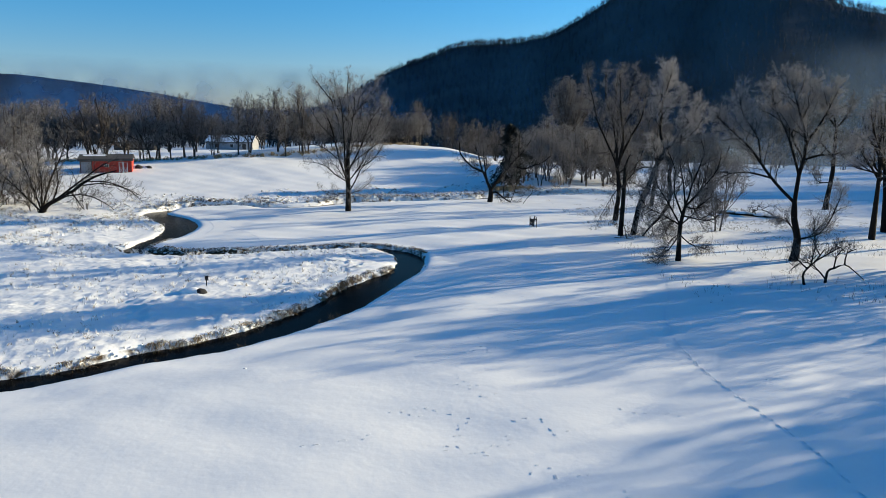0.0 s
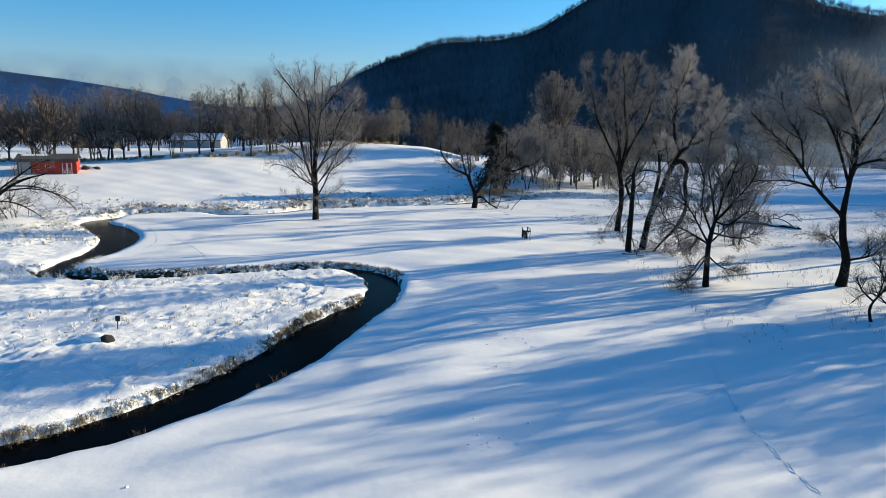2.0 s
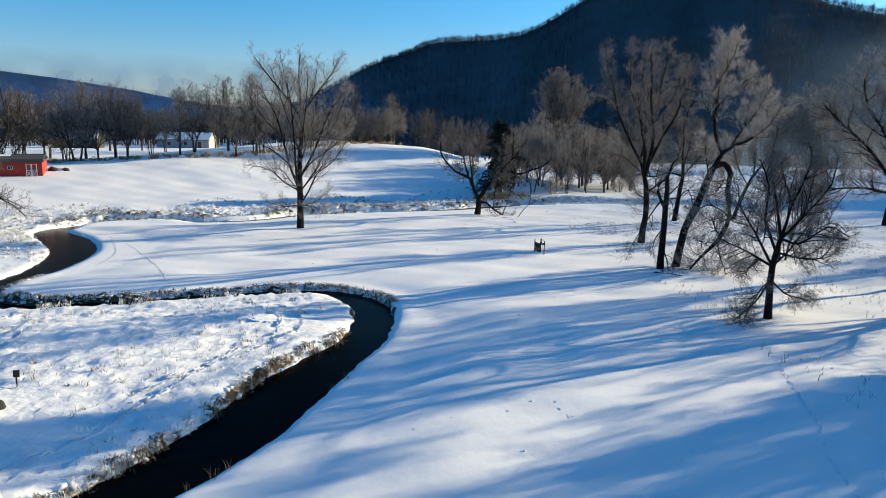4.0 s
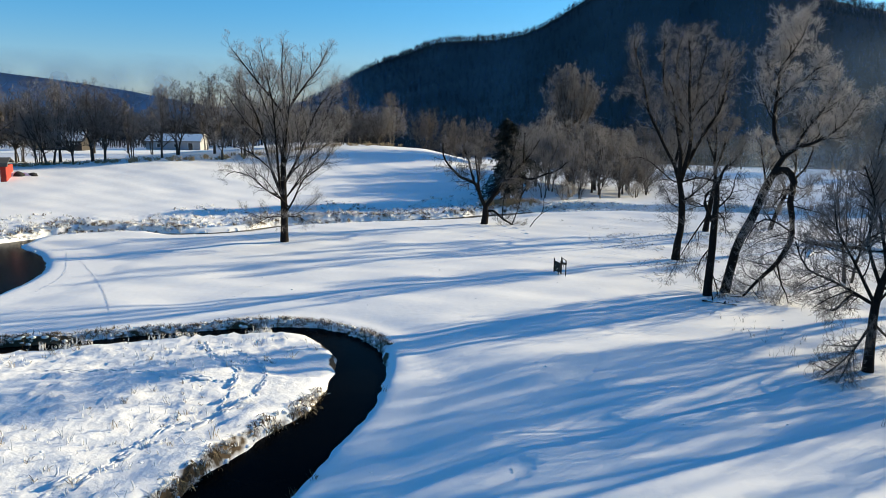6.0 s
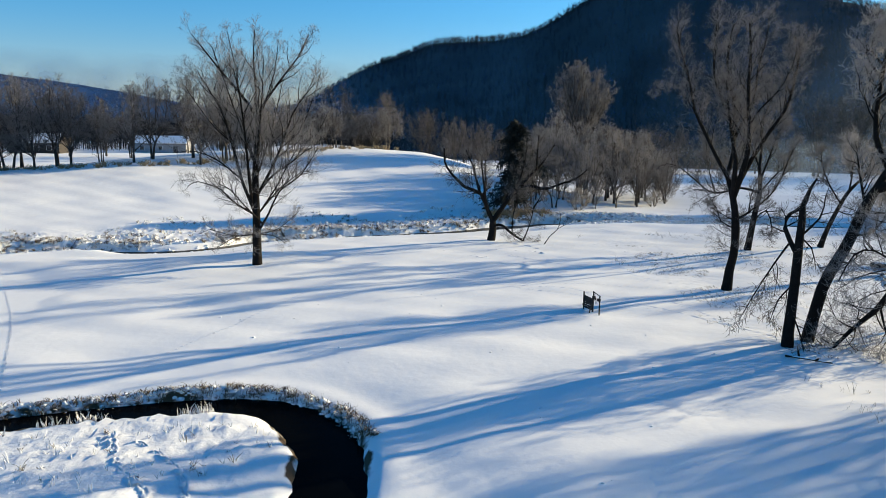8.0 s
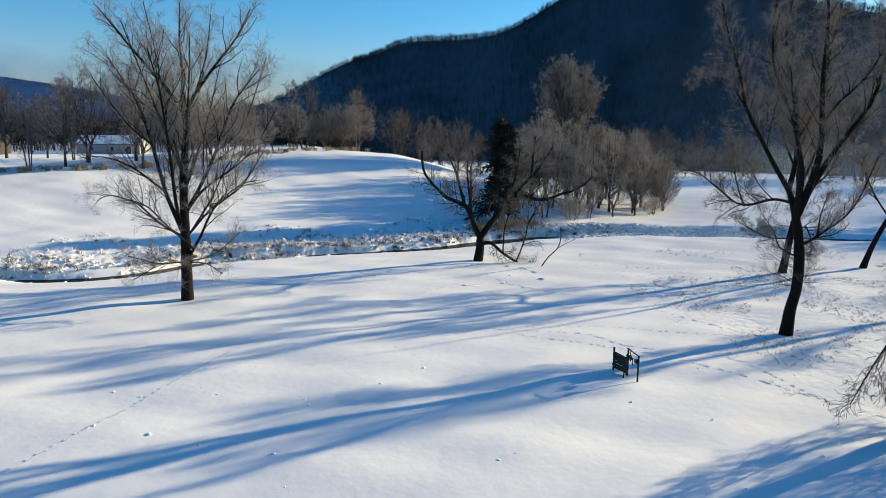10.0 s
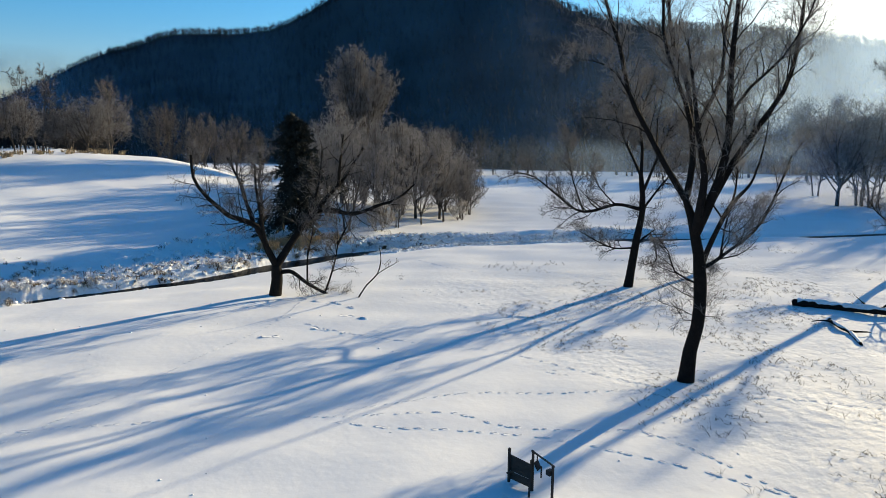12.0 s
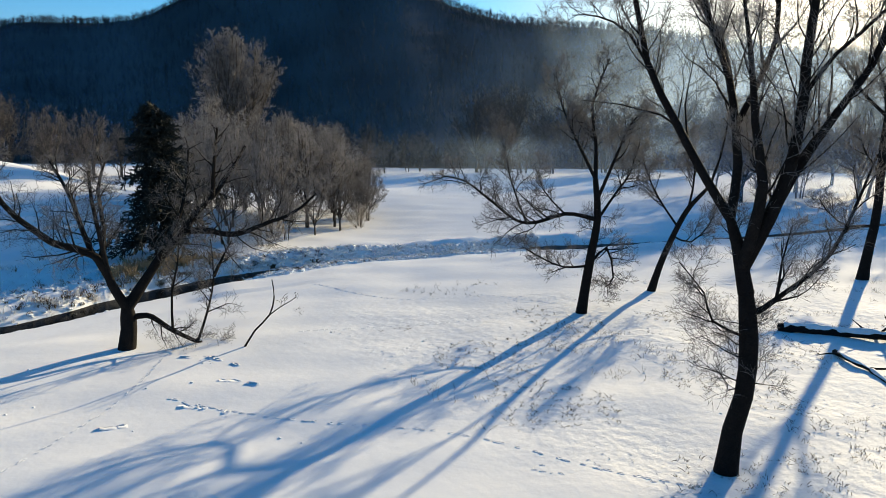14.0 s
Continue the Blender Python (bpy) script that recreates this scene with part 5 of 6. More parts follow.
tracks([[(-5.2, 94.3), (0.6, 93.2), (4.6, 92.3), (6.2, 91.4), (10.4, 90.1), (12.3, 88.2), (15, 86.6), (16.8, 85.7), (18.2, 80.7)], [(6.5, 90.7), (8.3, 89.4), (11.1, 88.1), (13, 86.9), (14.9, 84.7), (17.2, 81.9), (19.8, 78)],
        [(7.2, 91.9), (12.3, 91.8), (16.1, 90.4), (19.8, 89.5), (22.5, 87.5), (27.1, 84.4)], [(7.9, 105.5), (9.9, 102.9), (12.8, 99.8), (15.5, 97.7), (17.3, 95), (18.8, 91.9), (20.9, 89.1)]], 0.45, 0.042, "line of animal tracks across the snowy meadow", 1)
tracks([[(-13, 74.7), (-11.6, 77.9), (-10, 82.8), (-8.2, 88.4), (-6.9, 91.1), (-3.4, 94.7), (-1.2, 97), (1.4, 100.5), (6.1, 105.8), (9.1, 111.4)], [(15.6, 111.8), (20.4, 110.6), (23.9, 109.7), (29.1, 109.8)], [(20.7, 122.8), (23.6, 116.3), (29.1, 114.1), (32.1, 109.7)],
        [(-17.7, 70.2), (-20.1, 75.1), (-24.4, 83.2), (-30, 92.3)], [(-32.3, 95), (-27.8, 85.2), (-26.6, 78.8)]], 0.42, 0.042, "line of animal tracks in the snow", 2)
tracks([[(17.4, 54.1), (15, 46), (13.5, 42), (12.4, 36.1), (12.3, 30.9), (12.8, 26.9), (13.1, 23.8), (13.1, 21.3), (13.5, 17)]], 0.5, 0.053, "deep line of animal tracks across open snow", 3)
tracks([[(-11.3, 66.3), (-9.8, 63.1), (-8.4, 61.6), (-8, 59.8), (-8, 58.6), (-7.9, 56.2), (-9.4, 54.8), (-11.4, 47.2), (-12.9, 43.8), (-15.1, 40.6)], [(-10, 65.4), (-7.8, 63), (-6.9, 60.4), (-7.1, 57.6), (-8.3, 55.3), (-9.4, 53.4), (-12, 49)],
        [(-17.6, 61.7), (-14.4, 61.4), (-10, 60.1), (-8, 59.5)]], 0.32, 0.07, "trodden trail of tracks inside the creek's bend", 4)
tracks([[(9.6, 110.2), (10.8, 109.4), (11.6, 107.8)], [(10.2, 106.6), (11.4, 105.2)], [(8.4, 104.4), (9.6, 103.0)], [(20.6, 107.2), (21.4, 107.6)], [(5.4, 103.6), (6.8, 103.2)]], 0.8, 0.085, "trodden hollows in the snow beside the forked tree", 8)
g = np.random.default_rng(77)
MARKS = [(g.uniform(17, 46), g.uniform(76, 112), int(g.integers(4, 9)), g.uniform(1, 4)) for _ in range(70)]
for cx, cy, n, size in (*MARKS, (0.5, 25, 14, 3), (2, 24, 12, 3), (3.5, 26, 10, 2.5), (-1, 27, 8, 3), (1, 30, 8, 3), (2.5, 35, 8, 2), (4, 22, 6, 2), (-4, 24, 5, 3), (6, 20, 5, 3), (8, 27, 5, 3), (3, 52, 7, 3), (6, 47, 5, 2), (5, 57, 6, 3), (10, 110, 9, 2.5), (-9, 96, 12, 3), (-10.4, 95.2, 11, 2.5), (-8.2, 95, 12, 3), (-12.6, 97.6, 9, 2)):
    ang = g.uniform(0, 6.28)
    pts = [(cx + (i / n - 0.5) * size * math.cos(ang) + g.normal(0, 0.3), cy + (i / n - 0.5) * size * math.sin(ang) + g.normal(0, 0.3)) for i in range(n)]
    tracks([pts], 0.6, 0.029, "scattered small tracks in the snow", int(abs(cx * 7 + cy)))


# ---- snow lumps and hollows of the rougher ground ----
def lumps(name, roots, size, mat, label, seed):
    """Rounded, uneven heaps joined into one mesh."""
    g = np.random.default_rng(seed)
    bm = bmesh.new()
    bmesh.ops.create_icosphere(bm, subdivisions=1, radius=1)
    base = np.array([v.co[:] for v in bm.verts])
    tris = np.array([[v.index for v in f.verts] for f in bm.faces])
    bm.free()
    n = len(roots)
    scale = size * roots[:, 3:4] * g.uniform(0.6, 1.3, (n, 3)) * [1, 1, 0.5]
    v = roots[:, None, :3] + base[None] * scale[:, None] * g.uniform(0.75, 1.2, (n, len(base), 1))
    f = tris[None] + (np.arange(n) * len(base))[:, None, None]
    return tagged(new(name, mesh(name, v.reshape(-1, 3), f.reshape(-1, 3), mat, True)), label, "snow", kind="stuff")


lumps("snow_lumps", np.vstack([near_bank[::9], north[::5]]), 0.15, SNOWCAP, "snow cushions on the creek bank's grass", 1)
lumps("snow_lumps", np.vstack([far_bank[::4], slope[::3]]), 0.14, SNOWCAP, "snow cushions on the far bank's tussocks", 2)
heaps = strew(56, 26000, -46, 15, 98, 136, lambda x, y, d, b: (d > -0.05) & (d < 3.6 + np.sin(x * 0.6)) & (b > -0.5))
blades("frosted_tussocks", heaps[::6], 9, 0.24, 0.4, FROST_GRASS, "frosted grass between the snow heaps of the far bank", 0.02, 26, 0.7)
blades("bank_grass", heaps[1::7], 10, 0.26, 0.4, REED_DARK, "dead brown grass between the snow heaps of the far bank", 0.018, 27, 0.8)
lumps("snow_lumps", heaps[::3], 0.19, SNOWCAP, "snow heaped over the tussocks of the far bank", 11)
lumps("snow_lumps", face[::4], 0.24, SNOWCAP, "snow heaped in lumps on the creek's steep bank", 10)
brink = strew(52, 30000, -45, 62, 96, 136, lambda x, y, d, b: (d > -0.25) & (d < 0.3) & (b < 0.4))
lumps("snow_lumps", brink[::3], 0.15, SNOWCAP, "snow cushions hanging over the creek's edge", 6)
lumps("snow_lumps", west[::3], 0.16, SNOWCAP, "small snow cushions on the meadow grass", 3)


clods = strew(54, 260, -14, 46, 30, 112, lambda x, y, d, b: (d > 1) & (np.sin(x * 0.31) + np.sin(y * 0.23 + 2) > -0.7))
lumps("snow_clods", clods, 0.075, SNOWCAP, "small clods of snow fallen on the meadow", 9)


# ---- mist and sunward glare over the eastern valley ----
def mist_glare_veil(radius, low, high, b0, b1, most, seed, lead, mat, label):
    """A wavy veil round (10, 60) from bearing b0 to b1, that thins out towards all its edges."""
    b, z = np.meshgrid(np.radians(np.linspace(b0, b1, 90)), np.linspace(low, high, 22))
    r = radius * (1 + 0.05 * np.sin(b * 9 + seed) + 0.03 * np.sin(b * 23 + 2 * seed))
    s, u = (b - b.min()) / (b.max() - b.min()), (z - low) / (high - low)
    turn = np.degrees(b) + 4 * waves(b * radius, z, 60, 7, seed + 30)
    # thickened towards the sun's bearing, to stand in for its glare too
    dense = most * (smooth01(turn, b0, 40) * lead + smooth01(turn, 31, 58) * (1 - lead)) * (1 - smooth01(np.degrees(b), 60, 70)) * smooth01(u, 0, 0.12) * (1 - smooth01(u, 0.68, 1))
    ids = np.arange(b.size).reshape(b.shape)
    quads = np.stack([ids[:-1, :-1], ids[:-1, 1:], ids[1:, 1:], ids[1:, :-1]], -1).reshape(-1, 4)
    me = mesh("mist", np.stack([10 + r * np.sin(b), 60 + r * np.cos(b), z], -1).reshape(-1, 3), quads, mat, True)
    layer = me.color_attributes.new("veil", "FLOAT_COLOR", "POINT")
    d = dense.ravel()
    layer.data.foreach_set("color", np.stack([d, d, d, np.ones_like(d)], 1).ravel())
    return tagged(new("mist", me), label, "mist", kind="stuff")


for row in ((150, 0.5, 36, 14, 72, 0.14, 1, 0.05), (225, 1, 50, 14, 72, 0.24, 2, 0.05), (300, 4, 66, 14, 72, 0.48, 3, 0.0), (112, 0.2, 24, 16, 84, 0.12, 4, 0.1), (124, 0.2, 11, 13, 80, 0.22, 6, 0.7), (96, 0.2, 7, 24, 70, 0.12, 8, 0.7)):
    mist_glare_veil(*row, MIST, "thin sheet for valley mist and the glare towards the sun")


def haze_sheet(radius, low, high, b0, b1, most, label, mat):
    """A tinted sheet that stands in for the blue of the air before a far hill, thinning out at its ends."""
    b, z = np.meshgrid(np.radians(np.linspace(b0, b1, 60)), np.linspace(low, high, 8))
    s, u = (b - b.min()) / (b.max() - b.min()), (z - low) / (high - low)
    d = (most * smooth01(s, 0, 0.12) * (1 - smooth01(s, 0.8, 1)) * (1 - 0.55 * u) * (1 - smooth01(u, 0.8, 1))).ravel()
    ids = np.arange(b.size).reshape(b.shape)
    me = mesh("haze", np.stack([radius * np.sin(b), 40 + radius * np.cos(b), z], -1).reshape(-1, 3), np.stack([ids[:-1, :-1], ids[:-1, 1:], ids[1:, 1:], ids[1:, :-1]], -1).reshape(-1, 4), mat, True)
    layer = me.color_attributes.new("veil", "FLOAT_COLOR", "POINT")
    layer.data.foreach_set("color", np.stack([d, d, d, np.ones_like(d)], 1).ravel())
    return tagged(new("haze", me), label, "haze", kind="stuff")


haze_sheet(480, 4, 58, -60, 2, 0.56, "blue-tinted sheet standing in for haze before the distant hill", PALE_HAZE_SHEET)
haze_sheet(262, 3, 120, -8, 60, 0.025, "blue-tinted sheet standing in for haze before the wooded hill", HAZE_SHEET)


# ---- things ----
def log_body(points, r0, r1, seed, sides=10):
    g = np.random.default_rng(seed)
    line = spline(points, 0.3)
    n = len(line)
    rad = np.linspace(r0, r1, n) * g.uniform(0.8, 1.15, n)
    v, f = sweep(line[None], rad[None], sides)
    v = v + g.normal(0, 0.1 * r0, v.shape)
    f = f.tolist() + [list(range(sides))[::-1], list(range((n - 1) * sides, n * sides))]
    return v, f, line, rad


def fallen_log(name, place, points, r0, r1, limbs, label, seed):
    """A log with broken limbs, and snow lying along its top."""
    ob = new(name)
    ob.matrix_basis = pose(*place, ground_height(*place))
    v, f, line, rad = log_body(points, r0, r1, seed)
    part("log", mesh("log", v, f, BARK, True), BARK, ob)
    keep = line[1:-1] + np.array([0, 0, 1.0]) * rad[1:-1, None] * 0.6
    g = np.random.default_rng(seed)
    cv, cf = sweep(keep[None], (rad[1:-1] * 0.98 * np.clip(0.95 + 0.3 * np.sin(np.arange(len(keep)) * 0.9 + seed) + g.normal(0, 0.15, len(keep)), 0.15, 1.08))[None], 8)
    part("snow_cover", mesh("snow_cover", cv, cf, SNOWCAP, True), SNOWCAP, ob, "snow lying along the log")
    for p in limbs:
        lv, lf, _, _ = log_body(p, 0.07, 0.015, seed + 1, 5)
        part("limb", mesh("limb", lv, lf, BARK, True), BARK, ob)
    return tagged(ob, label, "log")


fallen_log("fallen_log", (38.9, 98.9), [(-0.3, 0.4, 0.16), (0.5, -0.9, 0.26), (1.3, -1.8, 0.2), (2.4, -3.6, 0.3), (3.2, -4.5, 0.18), (4.4, -6.4, 0.24), (5.0, -7.4, 0.16)], 0.26, 0.14,
           [[(3, -4.4, 0.4), (3.1, -3.6, 0.9), (3.8, -3, 1.1)], [(2.2, -3, 0.4), (1.8, -2.4, 1.0)]], "long fallen log with snow on its top", 3)
fallen_log("broken_bough", (37.0, 95.2), [(0, 0, 0.1), (-0.9, -1.4, 0.14), (-1.3, -2.4, 0.1), (-2.8, -4.3, 0.06)], 0.11, 0.08, [[(-0.3, -0.5, 0.15), (-0.9, -0.2, 0.2), (-1.3, 0.1, 0.1)], [(-1.3, -2.4, 0.15), (-0.7, -2.9, 0.2), (-0.2, -2.8, 0.1)]], "crooked broken bough half buried in snow", 5)
fallen_log("broken_branches", (18.6, 74.0), [(-0.4, 0.4, 0.08), (0.1, -0.1, 0.14), (0.8, -0.5, 0.1), (1.4, -0.6, 0.03)], 0.05, 0.025, [[(0.1, 0, 0.1), (0.3, 0.6, 0.5)], [(0.7, -0.4, 0.1), (0.5, -1, 0.4)]], "broken branches lying under the dead snag", 6)

t = Tree(57)
t.bough(0.07, 0.03, (0, 0, 0), (0.3, -0.8, 0.7), (0.8, -2.0, 1.0), (1.4, -3.2, 0.7), (1.9, -4.2, 0.1))
t.bough(0.05, 0.02, (0.3, -0.8, 0.7), (-0.3, -1.6, 1.3), (-0.9, -2.6, 1.4), (-1.5, -3.4, 0.8))
t.bough(0.05, 0.02, (0.8, -2.0, 1.0), (1.6, -2.4, 1.6), (2.4, -2.6, 1.5), (3.2, -2.6, 0.8))
t.bough(0.04, 0.02, (0.5, -1.4, 0.9), (0.1, -2.4, 1.6), (0.2, -3.6, 1.4))
t.finish("dead_brush", (41.6, 96.0), BARK, TWIG, "dead twiggy brush lying over the fallen log", branches=2.6, shoots=5, twigs=3, reach=0.7, up=0.0, category="brush")

# low shrub with a curved dead stem
t = Tree(52)
t.bough(0.09, 0.035, (0, 0, 0), (-0.2, 0.2, 0.6), (0.3, 0.6, 1.1), (1.2, 1.2, 1.6), (2.0, 1.6, 2.4))
t.bough(0.07, 0.02, (0.2, 0.5, 1.0), (-0.5, 0.6, 1.8), (-0.8, 0.8, 2.6))
t.bough(0.07, 0.02, (1.0, 1.1, 1.5), (1.6, 0.6, 2.2), (2.6, 0.4, 2.8))
t.bough(0.06, 0.02, (1.4, 1.3, 1.8), (1.2, 1.8, 2.8), (1.6, 2.2, 3.6))
t.bough(0.06, 0.02, (0.6, 0.8, 1.2), (0.4, 0.2, 2.0), (0.5, 0, 3.0))
t.finish("shrub", (26.9, 51.4), BARK, TWIG, "low crooked bare shrub in the snow", branches=5, shoots=7, twigs=5, reach=0.9, thin=0.008, category="shrub")
t = Tree(53)
t.bough(0.095, 0.02, (0, 0, 0), (0.3, 0.3, 0.8), (1.0, 0.8, 1.0), (1.9, 1.0, 1.25), (2.6, 0.9, 0.8), (3.3, 0.6, 0.1))
t.bough(0.06, 0.02, (0.2, 0.2, 0.5), (-0.5, 0.6, 1.3), (-1.4, 0.8, 1.5), (-2.2, 0.9, 0.8))
t.bough(0.06, 0.02, (1.9, 1.0, 1.2), (2.3, 1.5, 2.0), (3.2, 1.8, 2.3))
t.bough(0.06, 0.02, (1.0, 0.8, 1.0), (1.4, 1.2, 1.9), (2.2, 1.4, 2.6))
t.finish("dead_shrub", (28.6, 52.0), BARK, TWIG, "dead stem arched low over the snow", branches=4, shoots=6, twigs=4, reach=0.8, thin=0.008, category="shrub")

# leaning boughs of the western brush
t = Tree(54)
t.bough(0.26, 0.07, (0, 0, 0), (1.6, -0.6, 1.0), (4.2, -1.2, 2.3), (7, -1.4, 4.0), (9.6, -1.2, 4.8))
t.bough(0.09, 0.02, (3.6, -1, 2.0), (6, -1.6, 2.2), (8.4, -2, 1.4), (9.4, -2, 0.6))
t.bough(0.09, 0.02, (5.6, -1.3, 3.2), (8, -1, 3.4), (10.4, -0.6, 2.8), (11.6, -0.4, 2.0))
t.bough(0.1, 0.02, (2, -0.7, 1.2), (2.6, -0.2, 3.4), (2.2, 0.2, 6.0))
t.bough(0.1, 0.02, (0.3, 0, 0.3), (-0.6, 0.3, 3), (-1.8, 0.4, 6.5))
t.bough(0.1, 0.02, (0.3, 0, 0.3), (0.3, 0.5, 3.4), (0.2, 0.4, 7.4))
t.bough(0.1, 0.02, (0.2, 0, 0.3), (-1.6, -0.3, 2.4), (-3.6, -0.4, 4.4))
t.bough(0.13, 0.02, (2.4, -0.8, 1.4), (5.0, -0.4, 3.4), (7.6, 0.4, 5.4), (9.0, 0.8, 6.0))
t.bough(0.08, 0.02, (6.4, -1.4, 3.7), (9.0, -1.8, 3.6), (11.4, -2.0, 2.6), (12.6, -2.0, 1.4))
t.bough(0.08, 0.02, (4.4, -1.2, 2.4), (5.6, -2.4, 1.8), (6.8, -3.2, 0.7))
t.bough(0.12, 0.02, (0.3, 0, 0.4), (1.2, 0.6, 3.6), (2.8, 1.0, 6.8), (3.4, 1.2, 8.6))
t.finish("leaning_willow", (-54.3, 94.6), BARK, DULL_TWIG, "frosted many-stemmed willow with a long bough leaning over the snow", branches=2.2, shoots=6, twigs=4, size=1.2)

# signboard and slatted panel in the meadow
def plank(bm, a, b, w, d):
    """A squared length of timber from a to b."""
    a, b = Vector(a), Vector(b)
    m = Matrix.Translation((a + b) / 2) @ (b - a).to_track_quat("Z", "Y").to_matrix().to_4x4()
    return box(bm, -w / 2, w / 2, -d / 2, d / 2, -(b - a).length / 2, (b - a).length / 2, 0.006, m)


frame_stand = new("hanging_sign")
frame_stand.matrix_basis = pose(10.9, 83.15, ground_height(10.9, 83.15), 0, 0, math.degrees(math.atan2(-0.9, 0.16)))
part("post", plank(bmesh.new(), (-0.46, 0, -0.2), (-0.46, 0, 1.3), 0.052, 0.052), IRON, frame_stand)
part("post", plank(bmesh.new(), (0.46, 0, -0.2), (0.46, 0, 1.2), 0.052, 0.052), IRON, frame_stand)
part("top_rail", plank(bmesh.new(), (-0.52, 0, 1.28), (0.52, 0, 1.2), 0.045, 0.045), IRON, frame_stand)
bm = bmesh.new()
box(bm, -0.13, 0.13, -0.012, 0.012, -0.13, 0.13, 0.004, pose(-0.24, 0, 0.92, 0, 45, 0))
part("plate", bm, IRON, frame_stand, "dark diamond-shaped plate")
part("hanger", plank(bmesh.new(), (-0.26, 0, 1.0), (-0.26, 0, 1.26), 0.02, 0.02), IRON, frame_stand)
part("strap", plank(bmesh.new(), (-0.06, 0, 0.6), (-0.06, 0, 0.96), 0.03, 0.02), IRON, frame_stand)
bm = bmesh.new()
box(bm, 0.24, 0.42, -0.09, 0.09, 0.86, 1.02, 0.01)
part("small_box", bm, IRON, frame_stand, "small dark box on the post")
tagged(frame_stand, "dark iron frame with a hanging diamond plate", "sign")

screen = new("slatted_panel")
screen.matrix_basis = pose(10.6, 84.0, ground_height(10.6, 84.0), 0, 0, math.degrees(math.atan2(-0.8, 0.4)))
for x, top in ((-0.42, 1.12), (0.42, 1.0)):
    part("post", plank(bmesh.new(), (x, 0, -0.2), (x, 0, top), 0.06, 0.06), PLANK, screen)
for i in range(6):
    part("slat", plank(bmesh.new(), (-0.44, 0.045, 0.17 + 0.135 * i), (0.44, 0.045, 0.13 + 0.125 * i), 0.03, 0.112), PLANK, screen)
part("brace", plank(bmesh.new(), (0.44, -0.04, 0.9), (0.62, -0.4, 0.0), 0.05, 0.05), PLANK, screen)
part("rail", plank(bmesh.new(), (-0.46, -0.06, 0.3), (0.46, -0.06, 0.85), 0.04, 0.06), PLANK, screen)
tagged(screen, "dark weathered slatted wooden panel standing in the snow", "fence panel")

# post with a small plate, and a boulder, in the bend's meadow
stake = new("marker_post")
stake.matrix_basis = pose(-16.8, 49.3, ground_height(-16.8, 49.3), 2, 3, 20)
part("stake", plank(bmesh.new(), (0, 0, -0.2), (0, 0, 0.45), 0.05, 0.05), PLANK, stake)
bm = bmesh.new()
box(bm, -0.12, 0.12, -0.02, 0.02, 0.42, 0.72, 0.01)
part("plate", bm, IRON, stake, "dark square plate")
tagged(stake, "small dark plate on a short stake in the snow", "marker post")


def boulder(name, place, size, label, seed, snowy=True):
    g = np.random.default_rng(seed)
    ob = new(name)
    ob.matrix_basis = pose(*place, ground_height(*place))
    bm = bmesh.new()
    bmesh.ops.create_icosphere(bm, subdivisions=3, radius=1)
    for v in bm.verts:
        k = 1 + 0.28 * noise.noise(v.co * 1.4 + Vector((seed, 0, 0))) + 0.12 * noise.noise(v.co * 3.3)
        v.co = Vector((v.co.x * size[0], v.co.y * size[1], v.co.z * size[2])) * k
    part("stone", bm, STONE, ob, smooth=True)
    if snowy:
        bm = bmesh.new()
        bmesh.ops.create_icosphere(bm, subdivisions=3, radius=1)
        for v in bm.verts:
            k = 1 + 0.2 * noise.noise(v.co * 1.3 + Vector((seed + 5, 0, 0)))
            v.co = Vector((v.co.x * size[0] * 1.6 - 1.1 * size[0], v.co.y * size[1] * 1.15, v.co.z * size[2] * 0.9 + size[2] * 0.2)) * k
        part("snow_cover", bm, SNOWCAP, ob, "snow drifted over the stone", smooth=True)
    return tagged(ob, label, "boulder")


STONE = material("dark_stone", (0.03, 0.03, 0.032), 0.85, 0.5, 2.0, 12.0, 0.6, 0.04)
boulder("boulder", (-16.6, 47.2), (0.5, 0.42, 0.38), "dark boulder under drifted snow in the meadow", 2)
boulder("boulder", (-56.6, 131.8), (0.9, 0.7, 0.55), "dark boulder beside the red shed", 4)
boulder("boulder", (-54.9, 132.6), (0.7, 0.6, 0.4), "snow-covered boulder beside the red shed", 7)


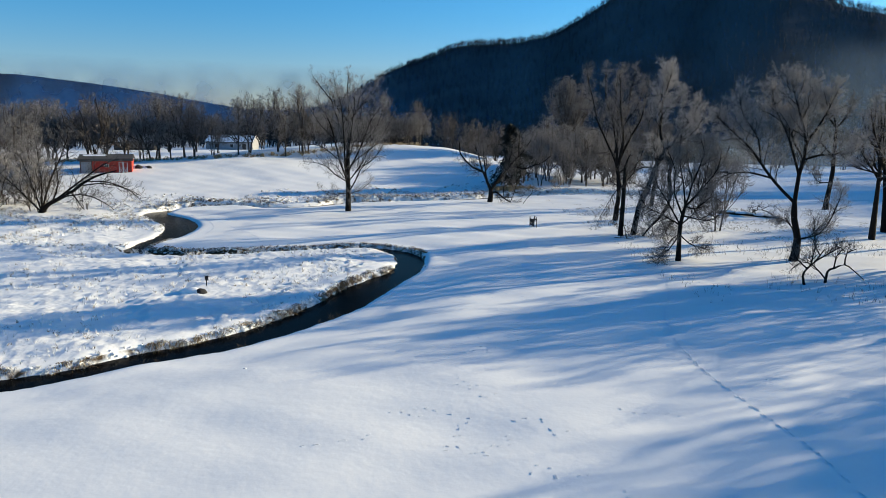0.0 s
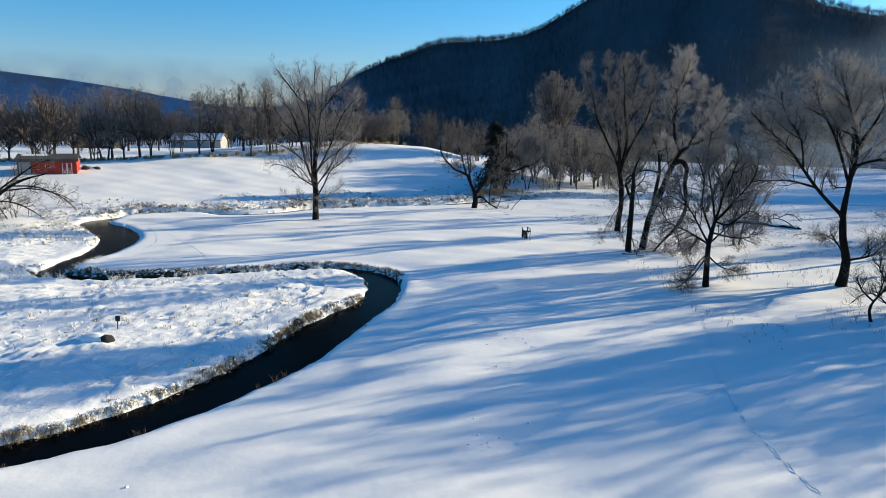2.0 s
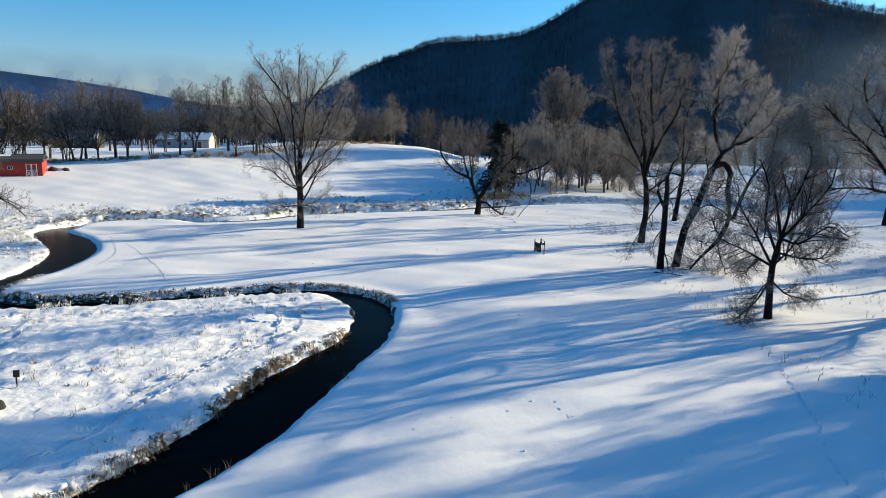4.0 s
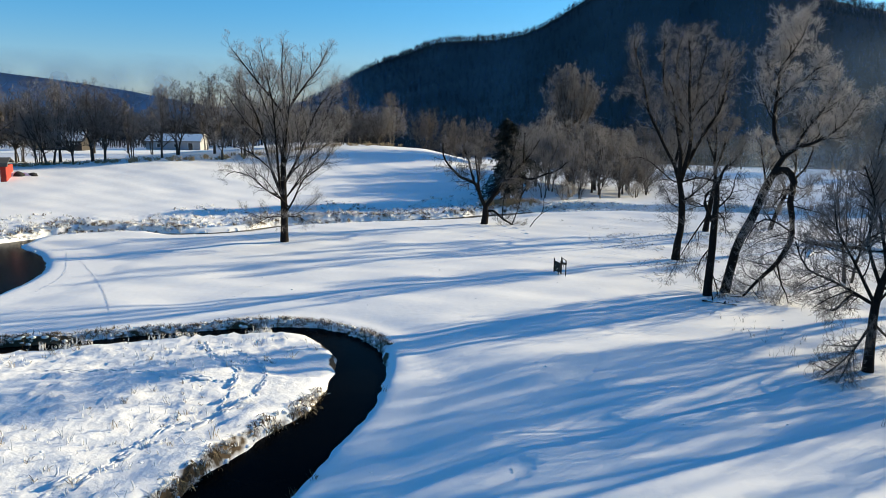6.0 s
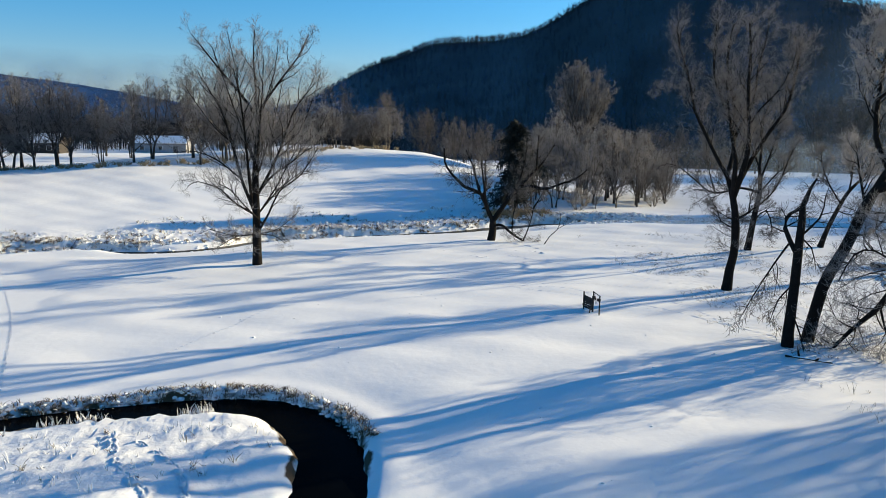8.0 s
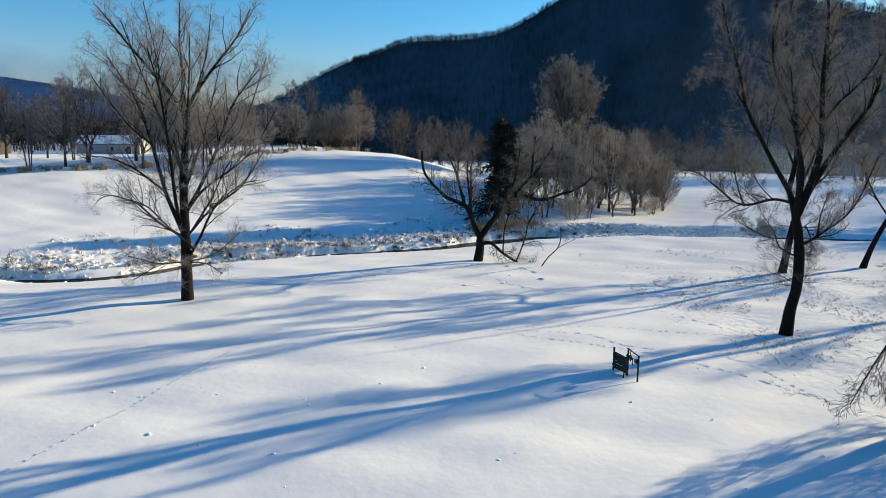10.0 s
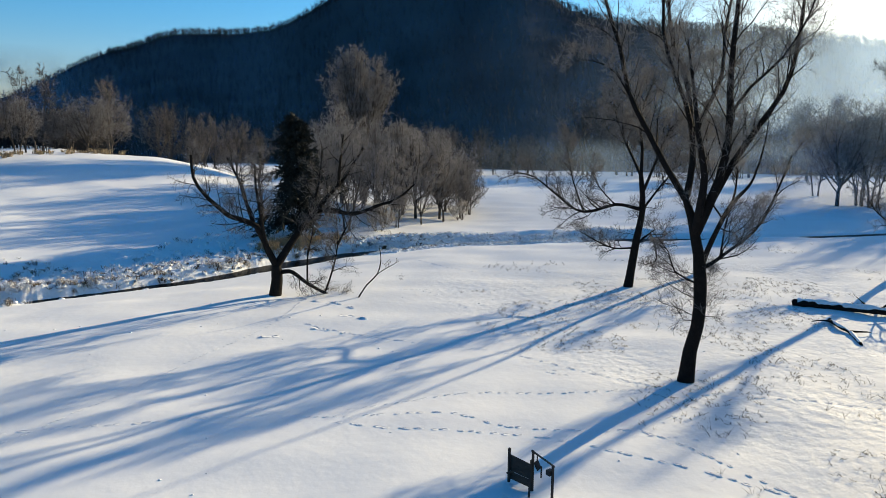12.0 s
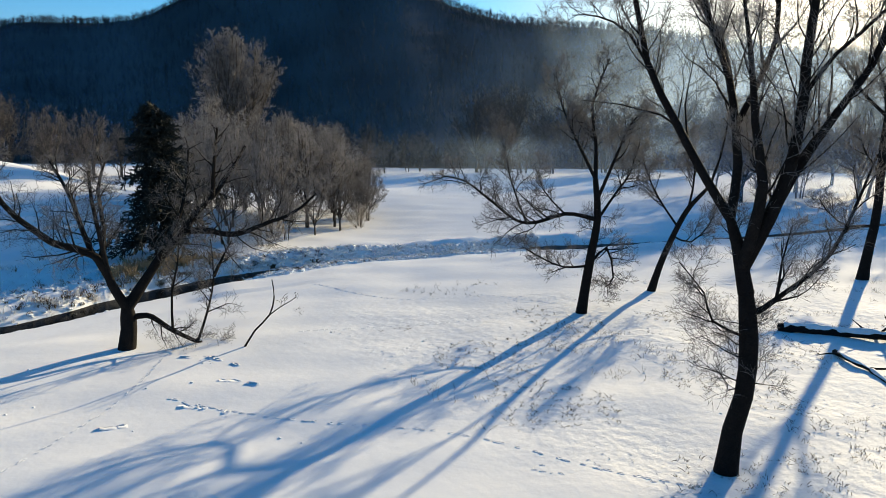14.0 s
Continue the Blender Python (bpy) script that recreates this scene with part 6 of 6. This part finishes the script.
# ---- buildings ----
def shed():
    ob = new("shed")
    ob.matrix_basis = pose(-63.9, 125.3, ground_height(-60, 127.0) - 0.25, 0, 0, 19) @ Matrix.Scale(0.93, 4)
    W, D, H = 9.0, 5.0, 2.55
    for i in range(int((W - 2.1) / 0.3)):
        bm = bmesh.new()
        box(bm, 2.1 + 0.3 * i, 2.1 + 0.3 * i + 0.292, 0, 0.05, 0, H, 0.006)
        part("board", bm, RED, ob)
    for name, q, mat in (("side_wall", (W - 0.02, W + 0.04, 0.06, D, 0, H), RED), ("side_wall", (0, 0.06, 0.06, D, 0, H), RED), ("back_wall", (0.07, W - 0.03, D - 0.06, D, 0, H), RED), ("bay_post", (1.98, 2.09, -0.02, 0.1, 0, H), PLANK), ("bay_post", (0, 0.14, -0.02, 0.05, 0, H), PLANK), ("bay_head", (0.15, 1.97, -0.02, 0.05, H - 0.22, H), PLANK)):
        bm = bmesh.new()
        box(bm, *q, 0.008)
        part(name, bm, mat, ob)
    bm = bmesh.new()
    box(bm, 0.16, 1.96, 0.06, 0.1, 0, H - 0.24, 0.005)
    part("bay_door", bm, GREY, ob, "pale grey roll-up bay door")
    # roof: a shallow pitch with the dark fascia in front and snow above
    bm = bmesh.new()
    box(bm, -0.35, W + 0.35, -0.45, 0, -0.1, 0.42, 0.02, Matrix.Translation((0, 0, H)) @ pose(0, 0, 0, 9))
    part("fascia", bm, ROOF, ob, "dark roof edge")
    bm = bmesh.new()
    box(bm, -0.3, W + 0.3, 0.004, D / 2 + 0.4, 0.0, 0.16, 0.02, Matrix.Translation((0, 0, H + 0.22)) @ pose(0, 0, 0, 14))
    roof = part("roof", bm, ROOF, ob)
    bm = bmesh.new()
    box(bm, -0.3, W + 0.3, -(D / 2 + 0.4), 0, 0, 0.16, 0.02, Matrix.Translation((0, D + 0.2, H + 0.22)) @ pose(0, 0, 0, -14))
    part("roof", bm, ROOF, ob)
    bm = bmesh.new()
    box(bm, 0.4, W * 0.5, 1.5, D / 2 + 0.2, 0.165, 0.21, 0.02, Matrix.Translation((0, 0, H + 0.22)) @ pose(0, 0, 0, 14))
    part("snow_cover", bm, SNOWCAP, roof, "snow lying on the roof")
    # double door with crossed braces
    door = new("door")
    door.parent = ob
    for k in (0, 1):
        x0 = 6.75 + 0.78 * k
        bm = bmesh.new()
        box(bm, x0 + 0.06, x0 + 0.7, -0.03, -0.006, 0.1, 2.1, 0.004)
        part("leaf", bm, RED, door)
        for a, b in (((x0 + 0.05, 0.08), (x0 + 0.05, 2.12)), ((x0 + 0.71, 0.08), (x0 + 0.71, 2.12)), ((x0 + 0.1, 0.13), (x0 + 0.66, 0.13)), ((x0 + 0.1, 2.07), (x0 + 0.66, 2.07)), ((x0 + 0.1, 1.08), (x0 + 0.66, 1.08))):
            part("trim", plank(bmesh.new(), (a[0], -0.045, a[1]), (b[0], -0.045, b[1]), 0.09, 0.05), WHITE, door, "white board")
        for a, b in (((x0 + 0.12, 0.2), (x0 + 0.64, 1.0)), ((x0 + 0.12, 1.0), (x0 + 0.64, 0.2))):
            part("trim", plank(bmesh.new(), (a[0], -0.05 - 0.01 * (a[1] > 0.5), a[1]), (b[0], -0.05 - 0.01 * (a[1] > 0.5), b[1]), 0.07, 0.06), WHITE, door, "white board")
    window = new("window")
    window.parent = ob
    bm = bmesh.new()
    box(bm, 4.3, 4.9, -0.02, -0.004, 1.3, 1.8)
    part("pane", bm, GLASS, window)
    for a, b in (((4.25, 1.27), (4.95, 1.27)), ((4.25, 1.83), (4.95, 1.83)), ((4.27, 1.32), (4.27, 1.78)), ((4.93, 1.32), (4.93, 1.78)), ((4.6, 1.32), (4.6, 1.78))):
        part("window_frame", plank(bmesh.new(), (a[0], -0.035, a[1]), (b[0], -0.035, b[1]), 0.06, 0.03), WHITE, window)
    return tagged(ob, "red board shed with white crossed doors and a dark roof", "shed")


def farmhouse(name, x, y, turn, W, D, H, peak, wall, label, windows, chimney=False):
    ob = new(name)
    ob.matrix_basis = pose(x, y, ground_height(x, y) - 0.2, 0, 0, turn)
    bm = bmesh.new()
    base = [bm.verts.new(c) for c in ((0, 0, 0), (W, 0, 0), (W, D, 0), (0, D, 0), (0, 0, H), (W, 0, H), (W, D, H), (0, D, H), (0, D / 2, H + peak), (W, D / 2, H + peak))]
    for q in ((0, 1, 5, 4), (1, 2, 6, 9, 5), (2, 3, 7, 6), (3, 0, 4, 8, 7), (3, 2, 1, 0)):
        bm.faces.new([base[i] for i in q])
    part("wall", bm, wall, ob)
    pitch = math.degrees(math.atan2(peak, D / 2))
    run = math.hypot(peak, D / 2)
    for k, at in ((1, (0, 0, H)), (-1, (0, D, H))):
        bm = bmesh.new()
        box(bm, -0.4, W + 0.4, *((-0.4, run) if k > 0 else (-run, 0.4)), 0.01, 0.16, 0.02, Matrix.Translation(at) @ pose(0, 0, 0, pitch * k))
        roof = part("roof", bm, ROOF, ob)
        bm = bmesh.new()
        box(bm, -0.35, W + 0.35, *((-0.3, run) if k > 0 else (-run, 0.3)), 0.165, 0.34, 0.05, Matrix.Translation(at) @ pose(0, 0, 0, pitch * k))
        part("snow_cover", bm, SNOWCAP, roof, "snow lying on the roof")
    for wx, ww, wz0, wz1 in windows:
        win = new("window")
        win.parent = ob
        bm = bmesh.new()
        box(bm, wx, wx + ww, -0.03, -0.004, wz0, wz1)
        part("pane", bm, GLASS, win)
        for a, b in (((wx - 0.05, wz0), (wx + ww + 0.05, wz0)), ((wx - 0.05, wz1), (wx + ww + 0.05, wz1)), ((wx, wz0 + 0.05), (wx, wz1 - 0.05)), ((wx + ww, wz0 + 0.05), (wx + ww, wz1 - 0.05))):
            part("window_frame", plank(bmesh.new(), (a[0], -0.05, a[1]), (b[0], -0.05, b[1]), 0.1, 0.04), WHITE, win)
    if chimney:
        bm = bmesh.new()
        box(bm, W * 0.35, W * 0.35 + 0.8, D / 2 - 0.4, D / 2 + 0.4, H + peak - 0.4, H + peak + 1.1, 0.03)
        part("chimney", bm, WHITE, ob, "pale chimney")
    return tagged(ob, label, "house")


shed()
farmhouse("barn", -79.5, 240, 0, 15.5, 8, 2.6, 1.9, GREY, "long pale grey barn with a snowy roof", [(3, 1.2, 0.9, 1.9), (8, 1.2, 0.9, 1.9), (12, 1.4, 0.1, 2.1)])
farmhouse("farmhouse", -104, 226, 8, 12, 8, 2.8, 2.2, PLANK, "dark farmhouse with a snowy roof among bare trees", [(2, 1.2, 1, 2.1), (6, 1.2, 1, 2.1), (9, 1.2, 1, 2.1)], True)
